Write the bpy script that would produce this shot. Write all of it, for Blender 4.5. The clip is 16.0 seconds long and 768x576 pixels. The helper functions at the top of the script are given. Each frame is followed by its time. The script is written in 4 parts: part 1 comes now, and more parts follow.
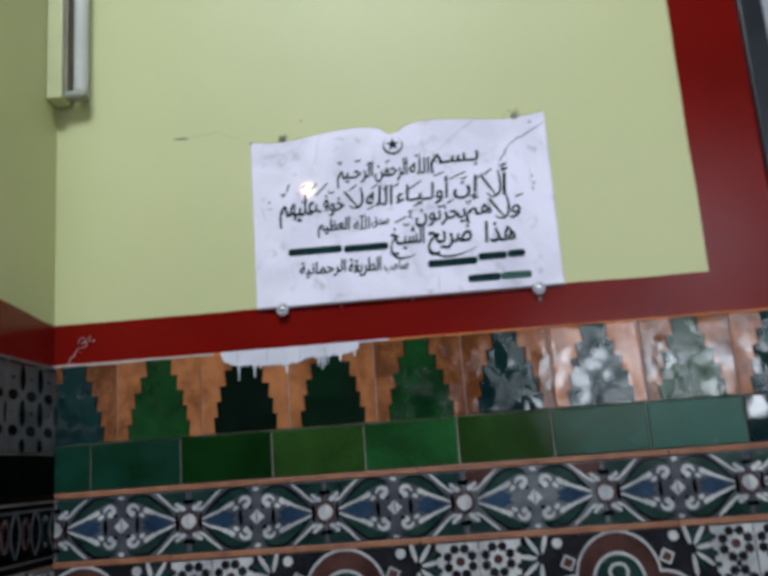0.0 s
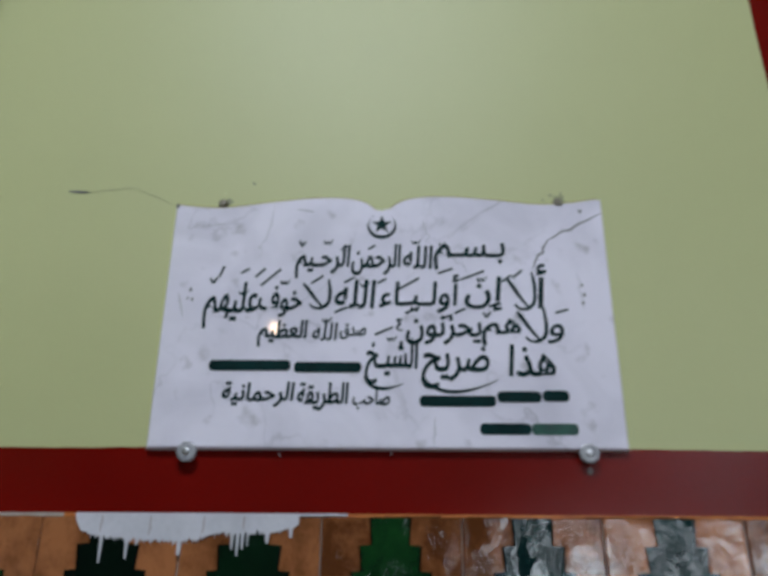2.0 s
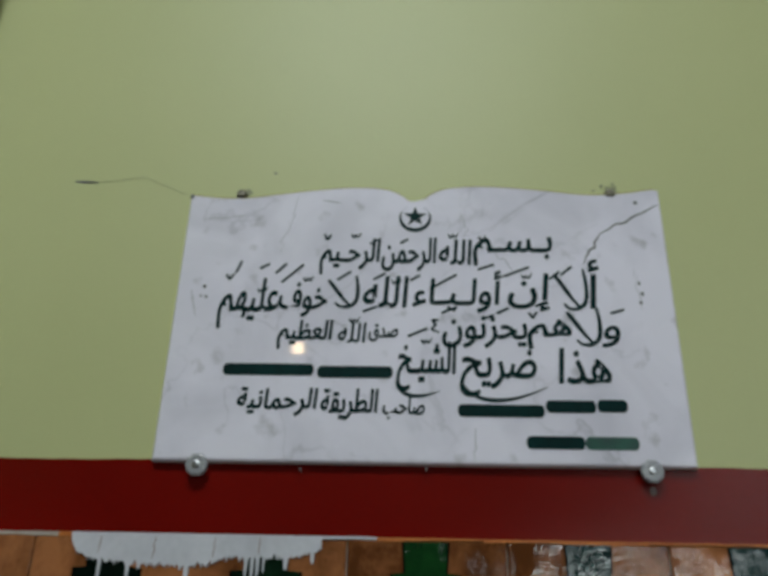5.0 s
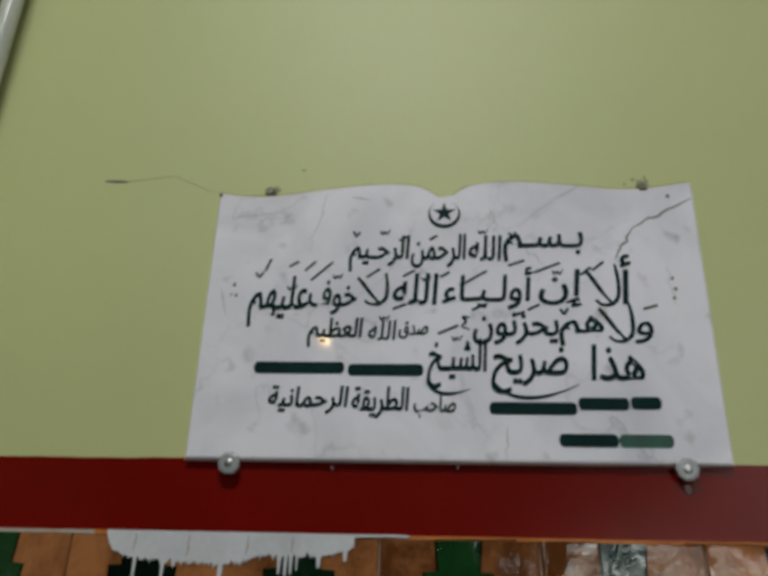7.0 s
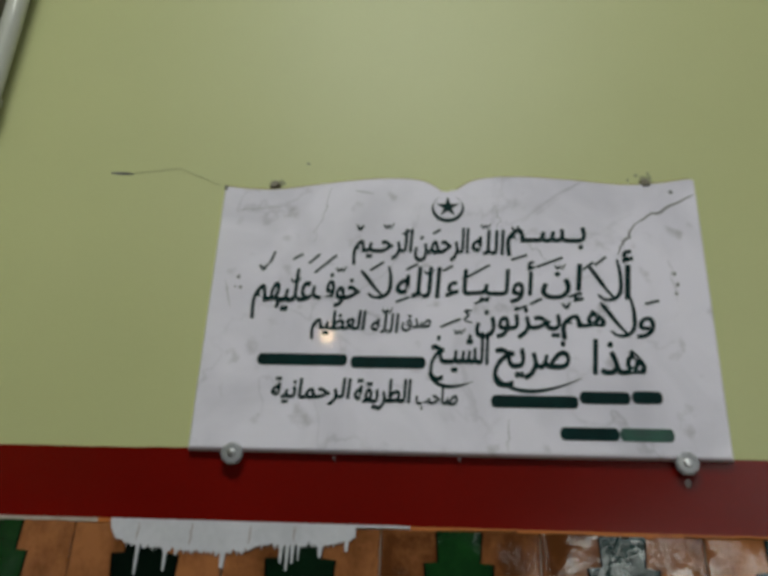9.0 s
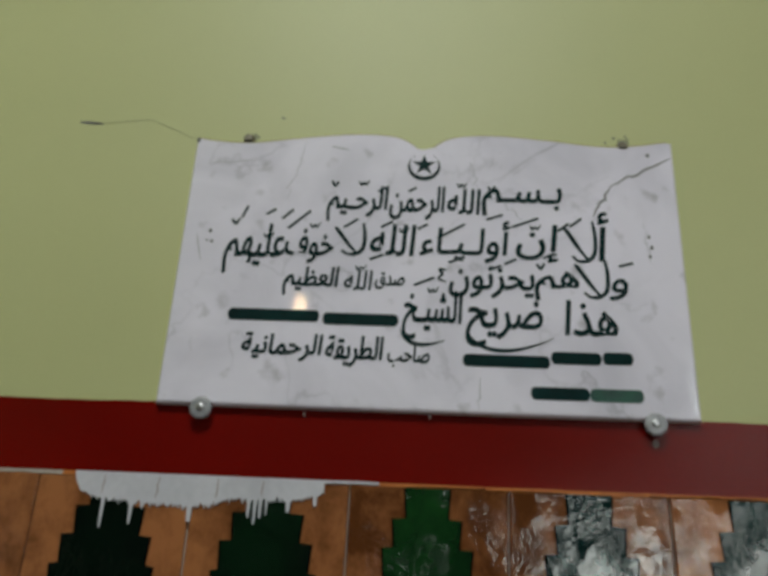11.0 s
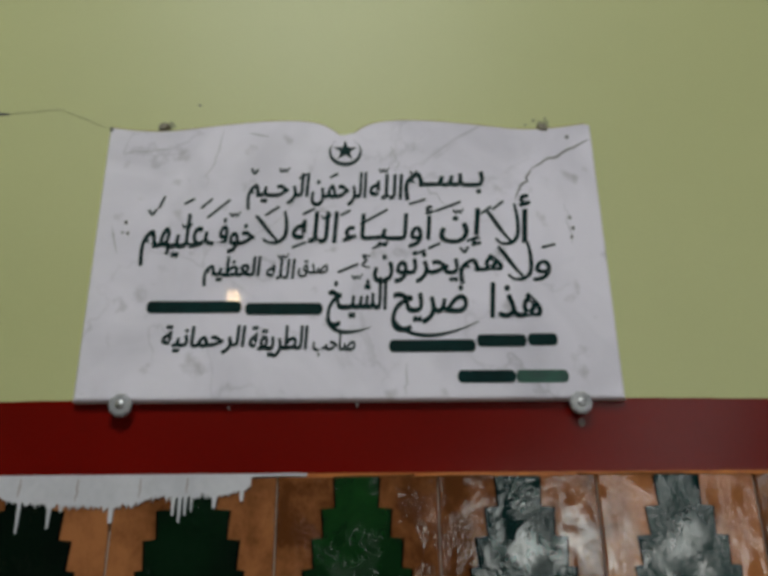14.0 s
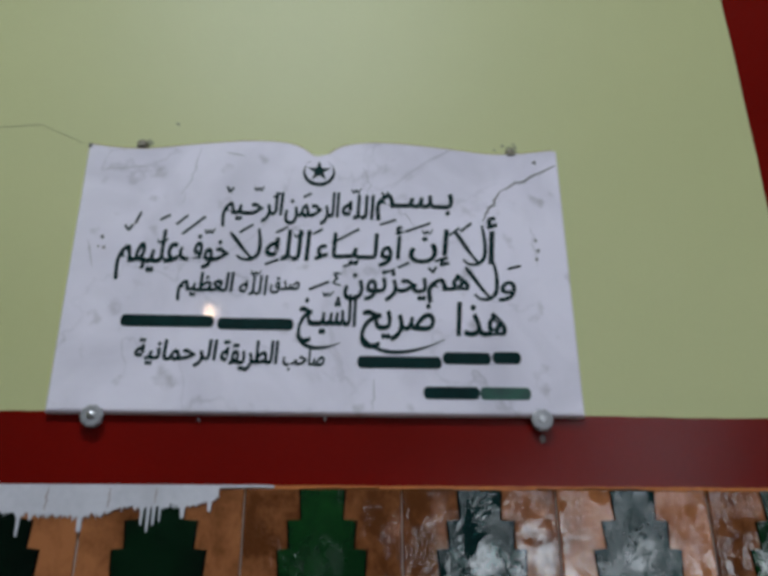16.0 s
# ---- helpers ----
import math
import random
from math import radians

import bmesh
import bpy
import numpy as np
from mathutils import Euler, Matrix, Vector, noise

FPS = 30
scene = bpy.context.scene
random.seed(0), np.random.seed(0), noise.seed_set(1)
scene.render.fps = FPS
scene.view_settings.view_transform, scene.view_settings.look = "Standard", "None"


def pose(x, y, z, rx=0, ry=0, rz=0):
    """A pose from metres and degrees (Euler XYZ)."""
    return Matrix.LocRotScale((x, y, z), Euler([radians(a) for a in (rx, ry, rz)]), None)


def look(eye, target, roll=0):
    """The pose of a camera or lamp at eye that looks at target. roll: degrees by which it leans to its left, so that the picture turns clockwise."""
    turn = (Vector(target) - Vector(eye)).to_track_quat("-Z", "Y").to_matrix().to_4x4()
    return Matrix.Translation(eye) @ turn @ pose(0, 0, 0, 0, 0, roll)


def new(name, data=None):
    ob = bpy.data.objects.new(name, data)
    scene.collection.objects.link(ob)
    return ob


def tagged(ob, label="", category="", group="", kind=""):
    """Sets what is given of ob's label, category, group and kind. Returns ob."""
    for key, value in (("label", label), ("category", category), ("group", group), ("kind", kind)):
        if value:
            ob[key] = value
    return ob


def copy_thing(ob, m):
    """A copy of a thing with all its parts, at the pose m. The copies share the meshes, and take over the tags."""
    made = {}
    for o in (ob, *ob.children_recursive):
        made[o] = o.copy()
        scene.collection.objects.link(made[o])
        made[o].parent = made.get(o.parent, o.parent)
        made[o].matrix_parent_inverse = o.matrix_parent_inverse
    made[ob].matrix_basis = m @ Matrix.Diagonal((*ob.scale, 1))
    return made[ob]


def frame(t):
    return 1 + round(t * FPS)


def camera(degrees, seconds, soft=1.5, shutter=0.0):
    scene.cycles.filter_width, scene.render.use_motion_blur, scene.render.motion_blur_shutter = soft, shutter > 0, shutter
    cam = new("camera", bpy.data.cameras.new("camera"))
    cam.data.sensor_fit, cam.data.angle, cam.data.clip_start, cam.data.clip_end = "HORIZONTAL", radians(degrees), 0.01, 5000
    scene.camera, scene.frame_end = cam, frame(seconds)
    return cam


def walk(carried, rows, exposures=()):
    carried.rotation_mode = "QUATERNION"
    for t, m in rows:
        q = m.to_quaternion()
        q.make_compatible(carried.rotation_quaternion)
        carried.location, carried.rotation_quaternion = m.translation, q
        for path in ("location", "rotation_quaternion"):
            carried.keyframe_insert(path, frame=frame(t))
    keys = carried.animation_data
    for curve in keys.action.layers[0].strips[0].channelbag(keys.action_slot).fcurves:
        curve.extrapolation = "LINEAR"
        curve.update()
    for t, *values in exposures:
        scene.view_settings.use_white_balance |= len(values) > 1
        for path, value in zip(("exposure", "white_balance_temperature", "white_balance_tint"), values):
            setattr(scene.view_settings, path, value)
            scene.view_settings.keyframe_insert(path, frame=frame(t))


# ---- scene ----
cam = camera(50.1, 16.0, soft=4.0, shutter=0.5)

PATH = [
    (0, (0.03, -1.356, 1.429), (-0.073, 0.596, 1.853), -4.2),
    (0.3, (0.027, -1.282, 1.492), (-0.112, 0.68, 1.849), -2.1),
    (0.5, (0.014, -1.243, 1.454), (-0.118, 0.698, 1.915), -1.5),
    (0.9, (-0.02, -1.132, 1.455), (-0.038, 0.782, 2.033), 2.9),
    (1, (-0.032, -1.093, 1.456), (-0.012, 0.82, 2.039), 1.2),
    (1.5, (-0.006, -0.967, 1.493), (0.049, 0.913, 2.174), -0.7),
    (2, (0.011, -0.88, 1.498), (-0.021, 0.942, 2.322), 0.5),
    (2.5, (0.031, -0.821, 1.506), (-0.086, 0.995, 2.336), 1.4),
    (3, (-0.008, -0.803, 1.52), (-0.031, 0.996, 2.393), 0.8),
    (3.5, (-0.008, -0.791, 1.513), (-0.057, 1.004, 2.394), 0.7),
    (4, (-0.005, -0.789, 1.516), (-0.075, 1.009, 2.389), 0.5),
    (4.2, (0.0, -0.78, 1.505), (-0.073, 1.008, 2.398), 1.1),
    (6.5, (-0.006, -0.782, 1.515), (-0.119, 1.019, 2.377), 1.8),
    (7, (-0.007, -0.782, 1.516), (-0.155, 1.018, 2.376), 1.9),
    (7.5, (-0.009, -0.779, 1.513), (-0.147, 1.021, 2.374), 2.0),
    (8, (-0.008, -0.779, 1.513), (-0.178, 1.019, 2.373), 2.4),
    (8.5, (-0.011, -0.782, 1.515), (-0.183, 1.017, 2.372), 2.6),
    (9, (-0.007, -0.784, 1.509), (-0.162, 1.017, 2.365), 2.5),
    (9.2, (-0.001, -0.782, 1.508), (-0.149, 1.03, 2.343), 2.7),
    (11.3, (-0.008, -0.77, 1.498), (-0.089, 1.063, 2.294), 2.8),
    (11.5, (-0.008, -0.776, 1.5), (-0.082, 1.057, 2.295), 2.8),
    (12, (-0.015, -0.783, 1.501), (-0.057, 1.039, 2.324), 2.8),
    (12.5, (-0.003, -0.784, 1.503), (-0.062, 1.05, 2.3), 3.0),
    (13, (0.01, -0.774, 1.502), (-0.035, 1.068, 2.279), 2.9),
    (13.5, (0.0, -0.764, 1.497), (0.072, 1.071, 2.288), 0.1),
    (14, (0.008, -0.758, 1.498), (0.066, 1.082, 2.281), -0.8),
    (14.5, (0.014, -0.758, 1.499), (0.105, 1.076, 2.291), -1.3),
    (15, (0.011, -0.766, 1.501), (0.129, 1.065, 2.299), -1.7),
    (15.5, (0.02, -0.777, 1.499), (0.119, 1.049, 2.31), -0.9),
    (16, (0.016, -0.779, 1.488), (0.126, 1.04, 2.312), -0.4),
]
walk(cam, [(t, look(eye, target, roll)) for t, eye, target, roll in PATH], exposures=[(0, 0.93, 6200, 12), (1.0, 0.79, 6200, 12), (1.5, 0.56, 6200, 11), (3, 0.15, 6550, 8), (4.2, 0.16, 6750, 3), (6.5, 0.12, 6750, 1), (7, 0.14, 7300, 3), (13.3, 0.13, 7300, 5), (15, 0.27, 6950, 9), (16, 0.27, 6350, 10)])

# ---- world and lights ----
world = bpy.data.worlds.new("world")
scene.world = world
world.use_nodes = True
wn = world.node_tree.nodes
sky = wn.new("ShaderNodeTexSky")
sky.sky_type, sky.sun_disc = "NISHITA", False
sky.sun_elevation, sky.sun_rotation = radians(38), radians(200)
wn["Background"].inputs["Strength"].default_value = 0.1
world.node_tree.links.new(sky.outputs["Color"], wn["Background"].inputs["Color"])

ROOM_E, ROOM_S, ROOM_H = 3.6, -3.2, 4.3   # east wall, south wall, ceiling
CORNER = -0.613                            # the west wall's face
PIER = 0.615                               # the end of the north wall's panel
WIN = (0.62, 1.26, 1.58, 2.06)             # the window in the south wall: x0, x1, z0, z1

EAST = (1.36, 1.86, 1.50, 2.06)             # a brighter window beside it
HIGH = (1.30, 1.95, 2.22, 2.95)             # a tall dim window over it
DARK_WEST, WEST_END = -2.4, -0.62              # the added, unseen dark space past the short west wall
TOP = (-0.85, 0.45, -3.00, -1.92)          # opening for the added overhead fill: x0, x1, y0, y1


def window_light(name, win, watts, colour):
    """The sky's light in a window's opening."""
    lamp = bpy.data.lights.new(name, "AREA")
    lamp.shape, lamp.size, lamp.size_y, lamp.energy, lamp.color = "RECTANGLE", win[1] - win[0], win[3] - win[2], watts, colour
    x, z = (win[0] + win[1]) / 2, (win[2] + win[3]) / 2
    new(name, lamp).matrix_world = look((x, ROOM_S - 0.12, z), (x, 0, z))


window_light("window_light", WIN, 10.0, (0.84, 0.92, 1.0))
window_light("bright_window_light", EAST, 8.5, (0.85, 0.92, 1.0))
window_light("high_window_light", HIGH, 9.0, (0.82, 0.90, 1.0))
# Fill lamp added overhead, out of view, to brighten the walls evenly.
roof = bpy.data.lights.new("overhead_fill", "AREA")
roof.shape, roof.size, roof.size_y, roof.energy, roof.color = "RECTANGLE", TOP[1] - TOP[0], TOP[3] - TOP[2], 84, (0.85, 0.93, 1.0)
new("overhead_fill", roof).matrix_world = pose((TOP[0] + TOP[1]) / 2, (TOP[2] + TOP[3]) / 2, ROOM_H + 0.12)


# ---- materials ----
def nodes_of(name):
    m = bpy.data.materials.new(name)
    m.use_nodes = True
    t = m.node_tree
    return m, t.nodes, t.links, t.nodes["Principled BSDF"]


def surface(name, light, dark, rough=0.5, rough_var=0.1, scale=6.0, grain=120.0, bump=0.15, depth=0.002, metal=0.0,
            coat=0.0, spec=0.5, by_object=0.0, warp=0.0, contrast=(0.3, 0.7), wave=0.0, wave_scale=14.0, patchy=0.0, stretch=1.0):
    """A surface of two tones mixed at two scales, with fine relief; by_object shifts the tone piece by piece, stretch below 1 draws the marks out upright."""
    m, n, l, p = nodes_of(name)
    tc = n.new("ShaderNodeTexCoord")
    info = n.new("ShaderNodeObjectInfo")
    add = n.new("ShaderNodeVectorMath")
    add.operation = "MULTIPLY_ADD"
    add.inputs[1].default_value = (7.3, 5.1, 9.7)
    l.new(info.outputs["Random"], add.inputs[0])
    upright = n.new("ShaderNodeVectorMath")
    upright.operation = "MULTIPLY"
    upright.inputs[1].default_value = (1, 1, stretch)
    l.new(tc.outputs["Object"], upright.inputs[0])
    l.new(upright.outputs[0], add.inputs[2])
    big = n.new("ShaderNodeTexNoise")
    big.inputs["Scale"].default_value, big.inputs["Detail"].default_value = scale, 5
    big.inputs["Distortion"].default_value = warp
    fine = n.new("ShaderNodeTexNoise")
    fine.inputs["Scale"].default_value, fine.inputs["Detail"].default_value = grain, 3
    for tex in (big, fine):
        l.new(add.outputs[0], tex.inputs["Vector"])
    mix = n.new("ShaderNodeMath")
    mix.operation = "MULTIPLY_ADD"
    mix.inputs[1].default_value = 0.25
    l.new(fine.outputs["Fac"], mix.inputs[0])
    l.new(big.outputs["Fac"], mix.inputs[2])
    shift = n.new("ShaderNodeMath")
    shift.operation = "MULTIPLY_ADD"
    shift.inputs[1].default_value = by_object
    l.new(info.outputs["Random"], shift.inputs[0])
    l.new(mix.outputs[0], shift.inputs[2])
    ramp = n.new("ShaderNodeMapRange")
    ramp.inputs["From Min"].default_value = contrast[0] + 0.125 + by_object / 2
    ramp.inputs["From Max"].default_value = contrast[1] + 0.125 + by_object / 2
    l.new(shift.outputs[0], ramp.inputs["Value"])
    col = n.new("ShaderNodeMix")
    col.data_type = "RGBA"
    col.inputs["A"].default_value, col.inputs["B"].default_value = (*dark, 1), (*light, 1)
    l.new(ramp.outputs["Result"], col.inputs["Factor"])
    l.new(col.outputs["Result"], p.inputs["Base Color"])
    rr = n.new("ShaderNodeMapRange")
    rr.inputs["To Min"].default_value, rr.inputs["To Max"].default_value = max(0.02, rough - rough_var), rough + rough_var
    l.new(big.outputs["Fac"], rr.inputs["Value"])
    l.new(rr.outputs["Result"], p.inputs["Roughness"])
    p.inputs["Metallic"].default_value, p.inputs["Specular IOR Level"].default_value = metal, spec
    p.inputs["Coat Weight"].default_value, p.inputs["Coat Roughness"].default_value = coat, 0.04
    b = n.new("ShaderNodeBump")
    b.inputs["Strength"].default_value, b.inputs["Distance"].default_value = bump, depth
    l.new(fine.outputs["Fac"], b.inputs["Height"])
    if patchy:
        spots = n.new("ShaderNodeTexNoise")
        spots.inputs["Scale"].default_value, spots.inputs["Detail"].default_value = 34, 4
        l.new(add.outputs[0], spots.inputs["Vector"])
        sm = n.new("ShaderNodeMapRange")
        sm.inputs["From Min"].default_value, sm.inputs["From Max"].default_value = 0.42, 0.66
        sm.inputs["To Min"].default_value, sm.inputs["To Max"].default_value = bump * 0.12, bump * patchy
        l.new(spots.outputs["Fac"], sm.inputs["Value"])
        l.new(sm.outputs["Result"], b.inputs["Strength"])
    last = b
    if wave:
        slow = n.new("ShaderNodeTexNoise")
        slow.inputs["Scale"].default_value, slow.inputs["Detail"].default_value = wave_scale, 1
        l.new(add.outputs[0], slow.inputs["Vector"])
        b2 = n.new("ShaderNodeBump")
        b2.inputs["Strength"].default_value, b2.inputs["Distance"].default_value = wave, 0.01
        l.new(slow.outputs["Fac"], b2.inputs["Height"])
        l.new(b.outputs["Normal"], b2.inputs["Normal"])
        last = b2
    l.new(last.outputs["Normal"], p.inputs["Normal"])
    if coat:
        l.new(last.outputs["Normal"], p.inputs["Coat Normal"])
    return m


def glowing(name, colour, strength):
    m, n, l, p = nodes_of(name)
    p.inputs["Base Color"].default_value = (*colour, 1)
    p.inputs["Emission Color"].default_value = (*colour, 1)
    p.inputs["Emission Strength"].default_value = strength
    return m


def marble(name):
    """White marble with soft grey clouds and thin veins."""
    m, n, l, p = nodes_of(name)
    tc = n.new("ShaderNodeTexCoord")
    cloud = n.new("ShaderNodeTexNoise")
    cloud.inputs["Scale"].default_value, cloud.inputs["Detail"].default_value, cloud.inputs["Distortion"].default_value = 9, 6, 0.6
    vein = n.new("ShaderNodeTexNoise")
    vein.inputs["Scale"].default_value, vein.inputs["Detail"].default_value, vein.inputs["Distortion"].default_value = 6.5, 9, 0.5
    speck = n.new("ShaderNodeTexNoise")
    speck.inputs["Scale"].default_value, speck.inputs["Detail"].default_value = 38, 4
    for tex in (cloud, vein, speck):
        l.new(tc.outputs["Object"], tex.inputs["Vector"])
    off = n.new("ShaderNodeMath")
    off.operation = "SUBTRACT"
    off.inputs[1].default_value = 0.5
    l.new(vein.outputs["Fac"], off.inputs[0])
    ab = n.new("ShaderNodeMath")
    ab.operation = "ABSOLUTE"
    l.new(off.outputs[0], ab.inputs[0])
    line = n.new("ShaderNodeMapRange")
    line.inputs["From Min"].default_value, line.inputs["From Max"].default_value = 0.0, 0.011
    line.inputs["To Min"].default_value, line.inputs["To Max"].default_value = 0.42, 0.0
    l.new(ab.outputs[0], line.inputs["Value"])
    gate = n.new("ShaderNodeMapRange")
    gate.inputs["From Min"].default_value, gate.inputs["From Max"].default_value = 0.44, 0.66
    l.new(cloud.outputs["Fac"], gate.inputs["Value"])
    mul = n.new("ShaderNodeMath")
    mul.operation = "MULTIPLY"
    l.new(line.outputs["Result"], mul.inputs[0])
    l.new(gate.outputs["Result"], mul.inputs[1])
    base = n.new("ShaderNodeMix")
    base.data_type = "RGBA"
    base.inputs["A"].default_value, base.inputs["B"].default_value = (0.91, 0.87, 0.985, 1), (0.73, 0.70, 0.80, 1)
    cm = n.new("ShaderNodeMapRange")
    cm.inputs["From Min"].default_value, cm.inputs["From Max"].default_value = 0.42, 0.72
    l.new(cloud.outputs["Fac"], cm.inputs["Value"])
    l.new(cm.outputs["Result"], base.inputs["Factor"])
    dirt = n.new("ShaderNodeMix")
    dirt.data_type = "RGBA"
    dirt.inputs["B"].default_value = (0.42, 0.40, 0.43, 1)
    dm = n.new("ShaderNodeMapRange")
    dm.inputs["From Min"].default_value, dm.inputs["From Max"].default_value = 0.64, 0.76
    dm.inputs["To Max"].default_value = 0.6
    l.new(speck.outputs["Fac"], dm.inputs["Value"])
    l.new(dm.outputs["Result"], dirt.inputs["Factor"])
    l.new(base.outputs["Result"], dirt.inputs["A"])
    veined = n.new("ShaderNodeMix")
    veined.data_type = "RGBA"
    veined.inputs["B"].default_value = (0.30, 0.29, 0.32, 1)
    l.new(mul.outputs[0], veined.inputs["Factor"])
    l.new(dirt.outputs["Result"], veined.inputs["A"])
    l.new(veined.outputs["Result"], p.inputs["Base Color"])
    p.inputs["Roughness"].default_value = 0.055
    return m


M_WALL = surface("yellow_green_wall_paint", (0.565, 0.58, 0.298), (0.525, 0.545, 0.270), 0.46, 0.06, 2.2, 260, 0.06, 0.001, spec=0.36, wave=0.05, wave_scale=5)
# For walls out of view: made dark so that glossy tiles mirror little light.
M_UNSEEN = surface("unseen_dark_wall", (0.050, 0.047, 0.047), (0.025, 0.023, 0.023), 0.6, 0.1, 3, 200, 0.1)
M_RED = surface("oxblood_gloss_paint", (0.190, 0.0046, 0.0022), (0.140, 0.0036, 0.0018), 0.24, 0.05, 5, 200, 0.08, 0.001, spec=0.17, wave=0.06, wave_scale=7)
M_GROUT = surface("grey_grout", (0.55, 0.49, 0.43), (0.33, 0.27, 0.22), 0.8, 0.1, 18, 150, 0.4)
M_ORANGE = surface("orange_brown_glaze", (0.42, 0.160, 0.060), (0.11, 0.034, 0.009), 0.06, 0.02, 26, 230, 0.50, 0.0016, coat=0.2, by_object=0.35, warp=0.5, wave=0.12, wave_scale=36, patchy=1.5, stretch=0.75)


def merlon_glaze(name, light, dark):
    return surface(name, light, dark, 0.05, 0.02, 20, 230, 0.55, 0.0016, coat=0.15, by_object=0.2, warp=0.4, wave=0.14, wave_scale=32, patchy=1.5, stretch=0.85)


M_MERLON = merlon_glaze("vivid_green_glaze", (0.008, 0.062, 0.012), (0.002, 0.020, 0.006))
M_MERLON_DARK = merlon_glaze("blackish_green_glaze", (0.002, 0.018, 0.006), (0.001, 0.006, 0.003))
M_MERLON_BLACK = merlon_glaze("near_black_glaze", (0.0015, 0.008, 0.004), (0.0006, 0.003, 0.002))
M_MERLON_TEAL = merlon_glaze("teal_glaze", (0.006, 0.036, 0.032), (0.002, 0.013, 0.014))
M_GREEN = surface("bottle_green_glaze", (0.018, 0.110, 0.028), (0.008, 0.045, 0.010), 0.12, 0.04, 9, 150, 0.06, 0.0008, coat=0.1, by_object=0.7, warp=0.3, wave=0.12, wave_scale=16)
M_OLIVE = surface("olive_green_glaze", (0.028, 0.084, 0.014), (0.013, 0.038, 0.006), 0.12, 0.04, 9, 150, 0.06, 0.0008, coat=0.1, by_object=0.3, warp=0.3, wave=0.12, wave_scale=16)
M_SEA = surface("sea_green_glaze", (0.012, 0.082, 0.052), (0.006, 0.042, 0.016), 0.26, 0.05, 9, 150, 0.06, 0.0008, by_object=0.3, warp=0.6, wave=0.06, spec=0.24, wave_scale=16)
M_DARKSEA = surface("dark_sea_green_glaze", (0.008, 0.048, 0.030), (0.003, 0.020, 0.007), 0.2, 0.05, 9, 150, 0.06, 0.0008, warp=0.6, spec=0.25, wave=0.06, wave_scale=16)
M_POLISHED = surface("polished_dark_green_glaze", (0.006, 0.020, 0.022), (0.003, 0.010, 0.012), 0.03, 0.01, 9, 150, 0.03, 0.0006, wave=0.03, wave_scale=16)
M_DEEP = surface("deep_green_glaze", (0.005, 0.040, 0.006), (0.002, 0.016, 0.002), 0.12, 0.04, 9, 150, 0.06, 0.0008, coat=0.1, by_object=0.3, warp=0.3, wave=0.12, wave_scale=16)
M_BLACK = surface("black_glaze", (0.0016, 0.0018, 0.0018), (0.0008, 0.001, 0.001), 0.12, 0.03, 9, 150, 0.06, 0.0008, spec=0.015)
# Grey enamel of the side wall's lattice and chain, darker than the off-white.
M_DIM = surface("dark_grey_enamel", (0.105, 0.110, 0.115), (0.055, 0.060, 0.064), 0.2, 0.05, 20, 180, 0.1, 0.0008, spec=0.15)
M_TERRA = surface("terracotta_edge", (0.36, 0.155, 0.075), (0.20, 0.075, 0.04), 0.5, 0.1, 30, 200, 0.3)
M_ENAMEL = surface("off_white_enamel", (0.60, 0.59, 0.57), (0.30, 0.30, 0.31), 0.15, 0.05, 26, 180, 0.10, 0.0008, coat=0.15, wave=0.1, wave_scale=22)
M_GROUND = surface("grey_blue_enamel", (0.095, 0.10, 0.115), (0.034, 0.038, 0.048), 0.15, 0.05, 26, 180, 0.10, 0.0008, coat=0.15, wave=0.1, wave_scale=22)
# Paler ground for one border tile: reflected haze put into the colour.
M_HAZED = surface("hazed_grey_enamel", (0.15, 0.16, 0.17), (0.07, 0.075, 0.085), 0.2, 0.05, 26, 180, 0.10, 0.0008, coat=0.15, wave=0.1, wave_scale=22)
M_SLATE = surface("slate_enamel", (0.020, 0.020, 0.024), (0.006, 0.006, 0.008), 0.15, 0.05, 22, 180, 0.10, 0.0008, coat=0.15, wave=0.1, wave_scale=22)
M_LEAF = surface("sea_green_enamel", (0.018, 0.048, 0.038), (0.006, 0.018, 0.017), 0.15, 0.05, 24, 180, 0.10, 0.0008, coat=0.15, wave=0.1, wave_scale=22)
M_BLUE = surface("cobalt_enamel", (0.030, 0.062, 0.11), (0.012, 0.028, 0.055), 0.15, 0.05, 24, 180, 0.10, 0.0008, coat=0.15, wave=0.1, wave_scale=22)
M_MAROON = surface("maroon_enamel", (0.095, 0.042, 0.035), (0.04, 0.018, 0.016), 0.15, 0.05, 24, 180, 0.10, 0.0008, coat=0.15, wave=0.1, wave_scale=22)
M_MARBLE = marble("white_marble")
M_INK = surface("dark_green_lettering_paint", (0.0016, 0.028, 0.027), (0.0010, 0.015, 0.015), 0.5, 0.1, 60, 300, 0.1, spec=0.08)
M_INK_FRESH = surface("bright_green_lettering_paint", (0.003, 0.10, 0.058), (0.004, 0.04, 0.034), 0.4, 0.1, 40, 300, 0.1)
M_VEIN = surface("grey_vein", (0.54, 0.53, 0.57), (0.40, 0.39, 0.43), 0.5, 0.1, 60, 300, 0.1)
M_FAINT = surface("hairline_crack", (0.47, 0.48, 0.27), (0.36, 0.37, 0.21), 0.8, 0.1, 60, 300, 0.1)
M_CRACK = surface("dirty_crack", (0.20, 0.19, 0.20), (0.08, 0.075, 0.08), 0.8, 0.1, 60, 300, 0.2)
